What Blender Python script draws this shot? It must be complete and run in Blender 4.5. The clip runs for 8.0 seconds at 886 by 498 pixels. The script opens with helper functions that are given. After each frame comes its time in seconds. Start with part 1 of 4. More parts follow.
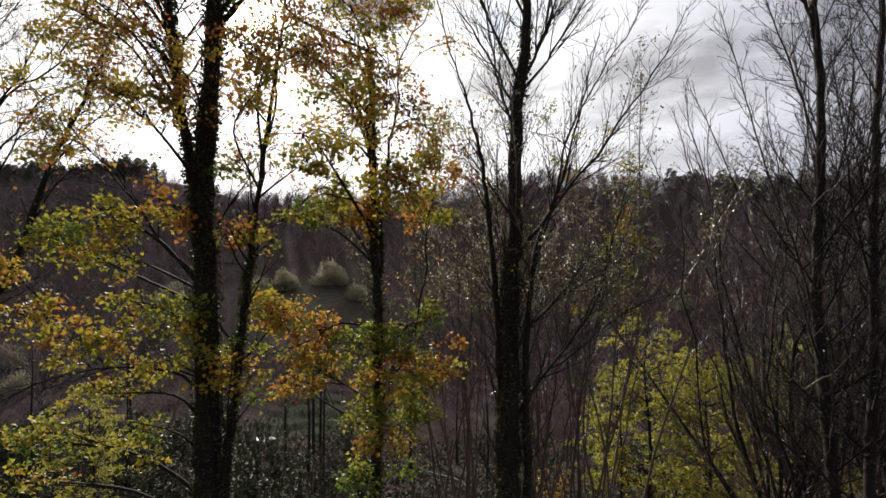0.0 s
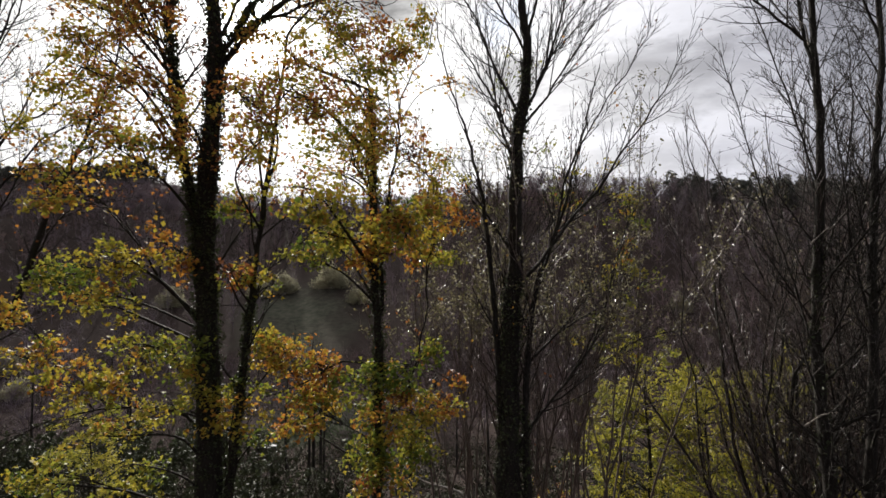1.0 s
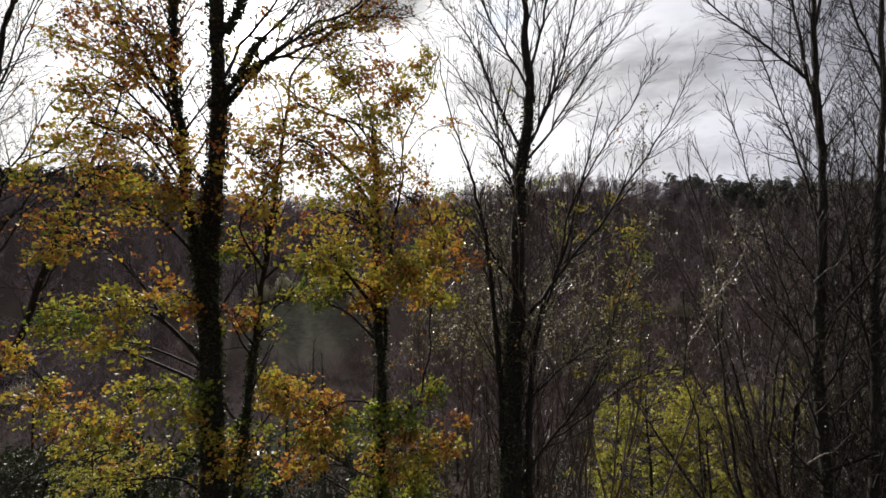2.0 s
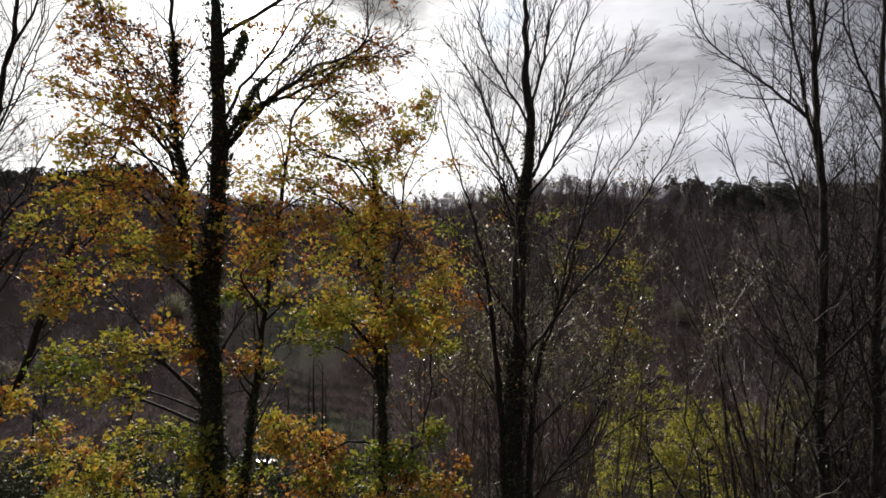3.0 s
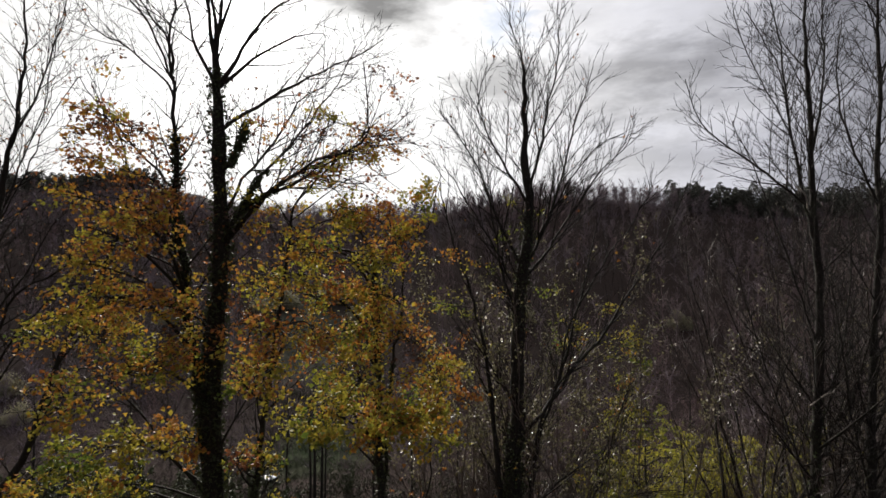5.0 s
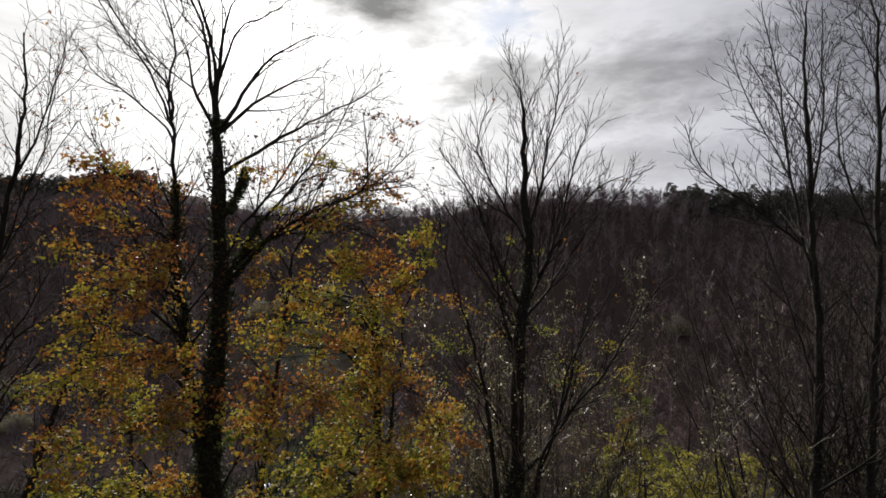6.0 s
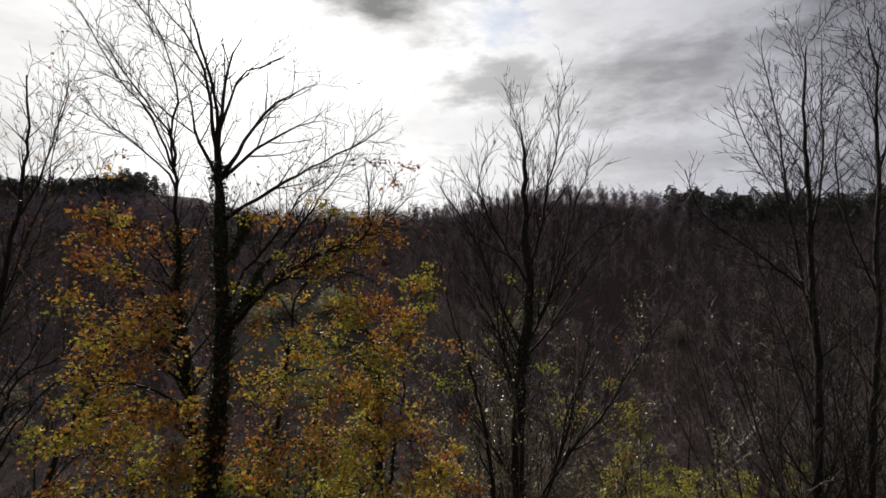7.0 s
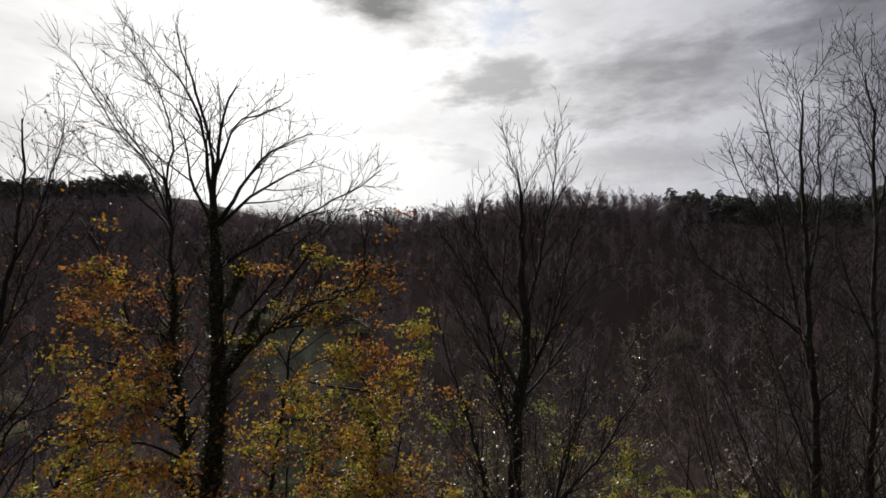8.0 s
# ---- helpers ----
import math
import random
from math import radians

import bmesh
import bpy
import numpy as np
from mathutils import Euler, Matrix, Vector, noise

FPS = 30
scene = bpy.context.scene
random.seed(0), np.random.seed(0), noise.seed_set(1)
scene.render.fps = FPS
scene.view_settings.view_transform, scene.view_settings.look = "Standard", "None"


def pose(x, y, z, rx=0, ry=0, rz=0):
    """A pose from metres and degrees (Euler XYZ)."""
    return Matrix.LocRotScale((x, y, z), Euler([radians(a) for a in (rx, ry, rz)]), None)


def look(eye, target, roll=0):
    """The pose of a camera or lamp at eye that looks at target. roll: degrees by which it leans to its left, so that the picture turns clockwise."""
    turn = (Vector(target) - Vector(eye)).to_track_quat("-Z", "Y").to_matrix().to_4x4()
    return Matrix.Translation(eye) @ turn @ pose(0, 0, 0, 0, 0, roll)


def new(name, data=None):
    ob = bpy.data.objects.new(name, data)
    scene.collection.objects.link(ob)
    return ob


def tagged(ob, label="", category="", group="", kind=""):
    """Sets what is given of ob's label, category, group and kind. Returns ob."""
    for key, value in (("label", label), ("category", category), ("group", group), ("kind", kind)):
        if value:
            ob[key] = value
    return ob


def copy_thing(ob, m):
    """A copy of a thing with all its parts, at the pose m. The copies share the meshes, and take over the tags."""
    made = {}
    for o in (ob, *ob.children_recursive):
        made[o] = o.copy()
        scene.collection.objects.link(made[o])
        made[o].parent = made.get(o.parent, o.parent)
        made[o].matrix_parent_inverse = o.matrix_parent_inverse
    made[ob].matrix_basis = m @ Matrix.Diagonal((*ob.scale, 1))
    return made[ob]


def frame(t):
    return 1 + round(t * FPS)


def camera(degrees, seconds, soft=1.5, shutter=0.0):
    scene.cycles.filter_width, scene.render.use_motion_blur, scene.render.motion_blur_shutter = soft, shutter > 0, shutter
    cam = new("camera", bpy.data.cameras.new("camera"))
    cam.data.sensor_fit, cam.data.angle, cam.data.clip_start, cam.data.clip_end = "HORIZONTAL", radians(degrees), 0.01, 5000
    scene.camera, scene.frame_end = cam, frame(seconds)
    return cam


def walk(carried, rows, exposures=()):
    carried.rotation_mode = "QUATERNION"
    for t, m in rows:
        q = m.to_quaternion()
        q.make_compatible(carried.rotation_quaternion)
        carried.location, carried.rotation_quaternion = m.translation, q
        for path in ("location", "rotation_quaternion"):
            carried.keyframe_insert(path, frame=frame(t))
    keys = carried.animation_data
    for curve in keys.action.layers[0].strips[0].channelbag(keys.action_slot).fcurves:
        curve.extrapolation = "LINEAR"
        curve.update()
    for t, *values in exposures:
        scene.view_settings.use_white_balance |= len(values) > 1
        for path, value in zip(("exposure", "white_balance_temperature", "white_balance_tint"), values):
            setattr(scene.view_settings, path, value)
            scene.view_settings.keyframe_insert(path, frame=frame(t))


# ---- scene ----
# ---------------------------------------------------------------- camera
cam = camera(84.0, 8.0, soft=1.55)
PATH = (
    (0.0, 0.073, 0.117, 9.199), (0.5, 0.055, 0.095, 9.640), (1.0, 0.060, 0.079, 10.080), (1.5, 0.019, 0.062, 10.537),
    (2.2, -0.018, 0.058, 11.165), (3.0, -0.032, 0.060, 11.915), (3.5, -0.022, 0.029, 12.440), (4.0, -0.038, -0.018, 12.938),
    (4.5, -0.018, -0.039, 13.428), (5.2, -0.020, -0.045, 14.150), (6.0, -0.012, -0.048, 14.975), (6.5, -0.010, -0.067, 15.476),
    (7.0, -0.038, -0.098, 16.005), (7.5, -0.010, -0.090, 16.520), (8.0, 0.051, -0.071, 17.079))
walk(cam, [(t, pose(x, y, z, 90, 0, 0)) for t, x, y, z in PATH],
     exposures=[(0.0, 0.75), (3.0, 0.62), (4.5, 0.49), (6.5, 0.28), (8.0, 0.22)])

# ---------------------------------------------------------------- sky and sun
SUN_AZ, SUN_EL = radians(-21.5), radians(22.5)
SUN_DIR = Vector((math.sin(SUN_AZ) * math.cos(SUN_EL), math.cos(SUN_AZ) * math.cos(SUN_EL), math.sin(SUN_EL)))
sun = new("sun", bpy.data.lights.new("sun", "SUN"))
sun.data.energy, sun.data.angle, sun.data.color = 4.8, radians(2.0), (1.0, 0.94, 0.86)
sun.matrix_world = look(SUN_DIR * 400, (0, 0, 0))


def socket(tree, value, into):
    if isinstance(value, (int, float)):
        into.default_value = value
    elif isinstance(value, tuple):
        into.default_value = value
    else:
        tree.links.new(value, into)


def calc(tree, op, a, b=0.0, c=None, clamp=False):
    n = tree.nodes.new("ShaderNodeMath")
    n.operation, n.use_clamp = op, clamp
    socket(tree, a, n.inputs[0])
    socket(tree, b, n.inputs[1])
    if c is not None:
        socket(tree, c, n.inputs[2])
    return n.outputs[0]


def ramp(tree, fac, stops):
    n = tree.nodes.new("ShaderNodeValToRGB")
    els = n.color_ramp.elements
    while len(els) < len(stops):
        els.new(0.5)
    for e, (p, col) in zip(els, stops):
        e.position, e.color = p, (*col, 1)
    socket(tree, fac, n.inputs[0])
    return n.outputs[0]


def noise_of(tree, vec, scale, detail=4.0, rough=0.55):
    n = tree.nodes.new("ShaderNodeTexNoise")
    if vec is not None:
        tree.links.new(vec, n.inputs["Vector"])
    n.inputs["Scale"].default_value, n.inputs["Detail"].default_value, n.inputs["Roughness"].default_value = scale, detail, rough
    return n.outputs[0]


def stretched(tree, vec, scale):
    n = tree.nodes.new("ShaderNodeMapping")
    tree.links.new(vec, n.inputs["Vector"])
    n.inputs["Scale"].default_value = scale
    return n.outputs[0]


def mix(tree, fac, a, b, blend="MIX"):
    n = tree.nodes.new("ShaderNodeMix")
    n.data_type, n.blend_type = "RGBA", blend
    socket(tree, fac, n.inputs[0])
    for v, i in ((a, 6), (b, 7)):
        socket(tree, (*v, 1) if isinstance(v, tuple) else v, n.inputs[i])
    return n.outputs[2]


def build_sky():
    world = bpy.data.worlds.new("world")
    scene.world = world
    world.use_nodes = True
    nt = world.node_tree
    nt.nodes.clear()
    way = nt.nodes.new("ShaderNodeTexCoord").outputs["Generated"]
    xyz = nt.nodes.new("ShaderNodeSeparateXYZ")
    nt.links.new(way, xyz.inputs[0])
    x, y, z = xyz.outputs
    az, el = calc(nt, "ARCTAN2", x, y), calc(nt, "ARCSINE", z)
    dot = nt.nodes.new("ShaderNodeVectorMath")
    dot.operation = "DOT_PRODUCT"
    nt.links.new(way, dot.inputs[0])
    dot.inputs[1].default_value = SUN_DIR
    d = calc(nt, "MAXIMUM", dot.outputs["Value"], 0.0)
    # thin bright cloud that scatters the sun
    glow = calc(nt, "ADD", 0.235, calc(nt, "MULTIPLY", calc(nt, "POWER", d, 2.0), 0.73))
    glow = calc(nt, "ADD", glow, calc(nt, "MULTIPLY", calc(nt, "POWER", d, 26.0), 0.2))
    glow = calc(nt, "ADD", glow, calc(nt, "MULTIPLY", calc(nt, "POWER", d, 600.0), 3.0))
    bank = stretched(nt, way, (1.0, 1.0, 2.6))
    n1 = noise_of(nt, bank, 2.6, 6.0, 0.6)
    n2 = noise_of(nt, bank, 7.0, 5.0, 0.6)
    wob = calc(nt, "ADD", calc(nt, "MULTIPLY", calc(nt, "SUBTRACT", n1, 0.5), 3.0), calc(nt, "MULTIPLY", calc(nt, "SUBTRACT", n2, 0.5), 1.7))
    az = calc(nt, "ADD", az, calc(nt, "ADD", calc(nt, "MULTIPLY_ADD", noise_of(nt, bank, 4.0, 6.0, 0.62), 0.44, -0.22), calc(nt, "MULTIPLY_ADD", noise_of(nt, bank, 15.0, 4.0, 0.6), 0.12, -0.06)))
    el = calc(nt, "ADD", el, calc(nt, "ADD", calc(nt, "MULTIPLY_ADD", noise_of(nt, bank, 4.6, 6.0, 0.62), 0.14, -0.07), calc(nt, "MULTIPLY_ADD", noise_of(nt, bank, 17.0, 4.0, 0.6), 0.06, -0.03)))
    dark = None
    for a, e, wa, we, deep in CLOUDS:
        da = calc(nt, "DIVIDE", calc(nt, "SUBTRACT", az, radians(a)), radians(wa))
        de = calc(nt, "DIVIDE", calc(nt, "SUBTRACT", el, radians(e)), radians(we))
        r2 = calc(nt, "ADD", calc(nt, "MULTIPLY", da, da), calc(nt, "MULTIPLY", de, de))
        inside = calc(nt, "SUBTRACT", 1.0, r2)
        body = calc(nt, "MULTIPLY", calc(nt, "ADD", calc(nt, "MULTIPLY", inside, 1.1), calc(nt, "MULTIPLY", wob, 0.7), clamp=True), deep)
        dark = body if dark is None else calc(nt, "MAXIMUM", dark, body)
    # loose grey cloud over the rest of the sky
    loose = calc(nt, "MULTIPLY", calc(nt, "MULTIPLY", calc(nt, "SUBTRACT", n1, 0.47), 3.5, clamp=True), 0.35)
    dark = calc(nt, "MAXIMUM", dark, loose)
    # level streaks where the banks thin out
    streak = noise_of(nt, stretched(nt, way, (1.0, 1.0, 4.5)), 3.0, 5.0, 0.55)
    dark = calc(nt, "MULTIPLY", dark, calc(nt, "MULTIPLY_ADD", streak, 3.0, -0.55, clamp=True))
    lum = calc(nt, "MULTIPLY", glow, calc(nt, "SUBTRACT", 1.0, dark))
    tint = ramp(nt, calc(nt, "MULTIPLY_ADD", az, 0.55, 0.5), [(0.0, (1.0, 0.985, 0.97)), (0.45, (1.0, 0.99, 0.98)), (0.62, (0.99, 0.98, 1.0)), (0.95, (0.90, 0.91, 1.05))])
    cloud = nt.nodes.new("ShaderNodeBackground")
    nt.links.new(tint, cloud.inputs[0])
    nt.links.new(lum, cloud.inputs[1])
    clear = nt.nodes.new("ShaderNodeTexSky")
    clear.sky_type, clear.sun_disc = "NISHITA", False
    clear.sun_elevation, clear.sun_rotation = SUN_EL, SUN_AZ
    blue = nt.nodes.new("ShaderNodeBackground")
    nt.links.new(clear.outputs[0], blue.inputs[0])
    blue.inputs[1].default_value = 0.10
    # small gaps of blue between the clouds
    da = calc(nt, "DIVIDE", calc(nt, "SUBTRACT", az, radians(8.0)), radians(6))
    de = calc(nt, "DIVIDE", calc(nt, "SUBTRACT", el, radians(24.5)), radians(2.8))
    hole = calc(nt, "SUBTRACT", 0.9, calc(nt, "ADD", calc(nt, "MULTIPLY", da, da), calc(nt, "MULTIPLY", de, de)))
    hole = calc(nt, "MULTIPLY", calc(nt, "ADD", hole, wob, clamp=True), 0.8)
    both = nt.nodes.new("ShaderNodeMixShader")
    nt.links.new(hole, both.inputs[0])
    nt.links.new(cloud.outputs[0], both.inputs[1])
    nt.links.new(blue.outputs[0], both.inputs[2])
    nt.links.new(both.outputs[0], nt.nodes.new("ShaderNodeOutputWorld").inputs[0])


# azimuth, elevation, half widths in degrees, depth of grey
CLOUDS = ((-6.0, 28.8, 13, 7.0, 0.78), (3.5, 18.6, 8, 2.8, 0.46), (2.5, 11.5, 6, 1.8, 0.24), (25, 18.0, 17, 5.0, 0.52), (25, 9.5, 18, 3.2, 0.28), (43, 17, 13, 16, 0.64), (30, 28, 14, 3, 0.3), (-47, 10, 13, 11, 0.22))
build_sky()


# ---------------------------------------------------------------- materials
def material(name, rough=0.8, spec=0.3):
    m = bpy.data.materials.new(name)
    m.use_nodes = True
    nt = m.node_tree
    b = nt.nodes["Principled BSDF"]
    b.inputs["Roughness"].default_value = rough
    b.inputs["Specular IOR Level"].default_value = spec
    where = nt.nodes.new("ShaderNodeTexCoord").outputs["Object"]
    return m, nt, b, where


def bumped(nt, b, height, strength, distance):
    n = nt.nodes.new("ShaderNodeBump")
    n.inputs["Strength"].default_value, n.inputs["Distance"].default_value = strength, distance
    nt.links.new(height, n.inputs["Height"])
    nt.links.new(n.outputs[0], b.inputs["Normal"])


def bark(name, dark, light, moss, amount, rough=0.85, spec=0.15):
    """Furrowed bark with lichen and moss in patches."""
    m, nt, b, where = material(name, rough, spec)
    grain = noise_of(nt, stretched(nt, where, (1, 1, 0.18)), 28, 6, 0.65)
    patch = noise_of(nt, where, 2.3, 5, 0.6)
    fleck = noise_of(nt, where, 17, 3, 0.6)
    col = ramp(nt, grain, [(0.3, dark), (0.7, light)])
    col = mix(nt, calc(nt, "MULTIPLY", calc(nt, "MULTIPLY_ADD", patch, 5.0, -2.6, clamp=True), amount), col, moss)
    col = mix(nt, calc(nt, "MULTIPLY_ADD", fleck, 9.0, -5.6, clamp=True), col, tuple(min(1, 3.5 * c) for c in light))
    nt.links.new(col, b.inputs["Base Color"])
    bumped(nt, b, grain, 0.7, 0.02)
    return m


def leafage(name, stops, through_light=0.62, rough=0.5):
    """Thin leaves: each leaf's own pigment, and light through the blade."""
    m, nt, b, where = material(name, rough, 0.35)
    tone = nt.nodes.new("ShaderNodeAttribute")
    tone.attribute_name = "tone"
    col = ramp(nt, tone.outputs["Fac"], stops)
    vein = noise_of(nt, where, 40, 3)
    col = mix(nt, calc(nt, "MULTIPLY_ADD", vein, 2.0, -0.75, clamp=True), col, mix(nt, 0.55, col, (0.10, 0.055, 0.02)))
    nt.links.new(col, b.inputs["Base Color"])
    tr = nt.nodes.new("ShaderNodeBsdfTranslucent")
    nt.links.new(col, tr.inputs["Color"])
    sh = nt.nodes.new("ShaderNodeMixShader")
    sh.inputs[0].default_value = through_light
    nt.links.new(b.outputs[0], sh.inputs[1])
    nt.links.new(tr.outputs[0], sh.inputs[2])
    nt.links.new(sh.outputs[0], nt.nodes["Material Output"].inputs[0])
    return m


def woods_material(name, a, c, rust=(0.21, 0.13, 0.115), olive=(0.15, 0.16, 0.105)):
    m, nt, b, where = material(name, 0.9, 0.15)
    rnd = nt.nodes.new("ShaderNodeNewGeometry").outputs["Random Per Island"]
    col = ramp(nt, rnd, [(0.0, a), (1.0, c)])
    col = mix(nt, calc(nt, "MULTIPLY_ADD", noise_of(nt, where, 0.045, 4), 4.5, -1.9, clamp=True), col, mix(nt, 0.6, col, rust))
    col = mix(nt, calc(nt, "MULTIPLY_ADD", noise_of(nt, stretched(nt, where, (1, 1.3, 0.5)), 0.028, 4), 6.0, -3.3, clamp=True), col, mix(nt, 0.6, col, olive))
    nt.links.new(col, b.inputs["Base Color"])
    return m


def ground_material():
    m, nt, b, where = material("forest_floor", 1.0, 0.02)
    big, mid, fine = noise_of(nt, where, 0.06, 4), noise_of(nt, where, 0.8, 5), noise_of(nt, where, 9, 4)
    litter = ramp(nt, fine, [(0.3, (0.022, 0.018, 0.017)), (0.55, (0.048, 0.036, 0.033)), (0.75, (0.09, 0.062, 0.048))])
    grass = ramp(nt, mid, [(0.3, (0.02, 0.03, 0.015)), (0.7, (0.048, 0.062, 0.032))])
    pos = nt.nodes.new("ShaderNodeSeparateXYZ")
    nt.links.new(where, pos.inputs[0])
    # a small damp meadow behind the pond, litter under the trees
    dx = calc(nt, "MULTIPLY_ADD", pos.outputs[0], 1 / 9.0, 18.0 / 9.0)
    dy = calc(nt, "MULTIPLY_ADD", pos.outputs[1], 1 / 9.0, -68.0 / 9.0)
    floor = calc(nt, "SUBTRACT", 1.0, calc(nt, "ADD", calc(nt, "MULTIPLY", dx, dx), calc(nt, "MULTIPLY", dy, dy)))
    floor = calc(nt, "ADD", floor, calc(nt, "MULTIPLY_ADD", big, 2.4, -1.2), clamp=True)
    ex = calc(nt, "MULTIPLY_ADD", pos.outputs[0], 1 / 17.0, 31.0 / 17.0)
    ey = calc(nt, "MULTIPLY_ADD", pos.outputs[1], 1 / 24.0, -108.0 / 24.0)
    slope = calc(nt, "SUBTRACT", 1.0, calc(nt, "ADD", calc(nt, "MULTIPLY", ex, ex), calc(nt, "MULTIPLY", ey, ey)))
    slope = calc(nt, "ADD", slope, calc(nt, "MULTIPLY_ADD", big, 2.4, -1.2), clamp=True)
    col = mix(nt, floor, litter, grass)
    col = mix(nt, slope, col, ramp(nt, mid, [(0.3, (0.05, 0.054, 0.038)), (0.7, (0.105, 0.102, 0.078))]))
    nt.links.new(col, b.inputs["Base Color"])
    bumped(nt, b, calc(nt, "ADD", mid, fine), 0.8, 0.08)
    return m


def water_material():
    m, nt, b, where = material("pond_water", 0.06, 0.5)
    b.inputs["Base Color"].default_value = (0.03, 0.035, 0.03, 1)
    bumped(nt, b, noise_of(nt, where, 1.6, 3), 0.12, 0.03)
    return m


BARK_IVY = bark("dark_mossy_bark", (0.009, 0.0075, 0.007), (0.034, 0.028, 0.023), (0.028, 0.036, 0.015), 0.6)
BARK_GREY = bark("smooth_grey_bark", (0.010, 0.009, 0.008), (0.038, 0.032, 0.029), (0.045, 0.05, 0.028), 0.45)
BARK_TWIG = bark("sunlit_brown_twig", (0.032, 0.023, 0.020), (0.125, 0.090, 0.079), (0.09, 0.09, 0.06), 0.3, 0.38, 0.45)
BARK_PALE = bark("bleached_dead_wood", (0.16, 0.14, 0.125), (0.42, 0.38, 0.34), (0.12, 0.12, 0.09), 0.3)
# the darkest stop serves brown leaves and high leaves painted as silhouettes
AUTUMN = leafage("autumn_maple_leaf", [(0.0, (0.10, 0.155, 0.022)), (0.25, (0.29, 0.285, 0.036)), (0.48, (0.42, 0.335, 0.04)), (0.66, (0.46, 0.21, 0.034)), (0.82, (0.32, 0.105, 0.03)), (1.0, (0.065, 0.037, 0.03))], 0.42, 0.58)
LIME = leafage("yellow_green_leaf", [(0.0, (0.12, 0.15, 0.025)), (0.5, (0.29, 0.285, 0.04)), (1.0, (0.43, 0.37, 0.05))], 0.52)
# pale leaves; the two lightest stops paint sun glints into their colour
PALE_GLINT_LEAF = leafage("pale_glint_leaf", [(0.0, (0.05, 0.06, 0.022)), (0.55, (0.19, 0.175, 0.085)), (0.85, (0.40, 0.36, 0.25)), (1.0, (0.74, 0.70, 0.60))], 0.40, 0.3)
WILLOW = leafage("silvery_willow_leaf", [(0.0, (0.16, 0.17, 0.10)), (1.0, (0.42, 0.40, 0.28))], 0.5, 0.7)
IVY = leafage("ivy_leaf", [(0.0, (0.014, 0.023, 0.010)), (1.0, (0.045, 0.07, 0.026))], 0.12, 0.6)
BRAMBLE = leafage("bramble_leaf", [(0.0, (0.014, 0.022, 0.011)), (0.6, (0.036, 0.045, 0.025)), (1.0, (0.072, 0.064, 0.042))], 0.12, 0.75)
# near-black leaf colour that stands in for shade on the near slope
SHADE_LEAF = leafage("shade_dark_leaf", [(0.0, (0.010, 0.015, 0.008)), (1.0, (0.032, 0.042, 0.02))], 0.06, 0.85)
GRASS = leafage("meadow_grass", [(0.0, (0.04, 0.062, 0.03)), (1.0, (0.10, 0.13, 0.07))], 0.3, 0.6)
# needles lightened to put the haze over the far hill into their colour
NEEDLE = leafage("conifer_needle", [(0.0, (0.055, 0.064, 0.058)), (1.0, (0.105, 0.115, 0.10))], 0.35, 0.6)
# pale mauve wood: the distance haze is painted into the base colour
FAR_WOOD = woods_material("far_bare_wood", (0.140, 0.115, 0.134), (0.225, 0.184, 0.208))
FAR_OLIVE = woods_material("far_olive_scrub", (0.22, 0.21, 0.14), (0.36, 0.33, 0.22))
FLOOR, WATER = ground_material(), water_material()


# ---------------------------------------------------------------- builders
def part(name, me, mat, parent, label="", kind=""):
    ob = new(name, me)
    me.materials.append(mat)
    ob.parent = parent
    return tagged(ob, label, kind=kind)


def smooth_path(pts, n):
    """A smooth line of n points through the given ones."""
    p = np.asarray(pts, float)
    if len(p) == 2:
        return p[0] + (p[1] - p[0]) * np.linspace(0, 1, n)[:, None]
    q = np.vstack([2 * p[0] - p[1], p, 2 * p[-1] - p[-2]])
    seg = np.linalg.norm(np.diff(p, axis=0), axis=1)
    cum = np.r_[0, np.cumsum(seg)]
    u = np.linspace(0, cum[-1], n)
    i = np.clip(np.searchsorted(cum, u, side="right") - 1, 0, len(p) - 2)
    f = ((u - cum[i]) / seg[i])[:, None]
    a, b, c, d = q[i], q[i + 1], q[i + 2], q[i + 3]
    return 0.5 * (2 * b + (c - a) * f + (2 * a - 5 * b + 4 * c - d) * f ** 2 + (3 * b - a - 3 * c + d) * f ** 3)


def tubes(name, lines):
    """One mesh of tapered tubes. lines: (points, radii, sides)."""
    groups = {}
    for p, r, k in lines:
        groups.setdefault((len(p), k), []).append((p, r))
    verts, faces, base = [], [], 0
    for (n, k), items in groups.items():
        P = np.array([i[0] for i in items])
        R = np.array([i[1] for i in items])
        T = np.gradient(P, axis=1)
        T /= np.linalg.norm(T, axis=2, keepdims=True) + 1e-9
        mean = T.mean(axis=1)
        ref = np.where(np.abs(mean[:, 2:3]) > 0.8, np.array([[1.0, 0.13, 0.0]]), np.array([[0.0, 0.1, 1.0]]))[:, None, :]
        U = np.cross(T, np.broadcast_to(ref, T.shape))
        U /= np.linalg.norm(U, axis=2, keepdims=True) + 1e-9
        V = np.cross(T, U)
        ang = np.arange(k) * 2 * np.pi / k
        ring = P[:, :, None] + R[:, :, None, None] * (U[:, :, None] * np.cos(ang)[:, None] + V[:, :, None] * np.sin(ang)[:, None])
        m = len(items)
        verts.append(ring.reshape(-1, 3))
        idx = base + np.arange(m * n * k).reshape(m, n, k)
        a, b = idx[:, :-1], idx[:, 1:]
        quad = np.stack([a, np.roll(a, -1, 2), np.roll(b, -1, 2), b], -1).reshape(-1, 4)
        faces.append(quad)
        base += m * n * k
    v, f = np.vstack(verts), np.vstack(faces)
    return mesh_of(name, v, f, True)


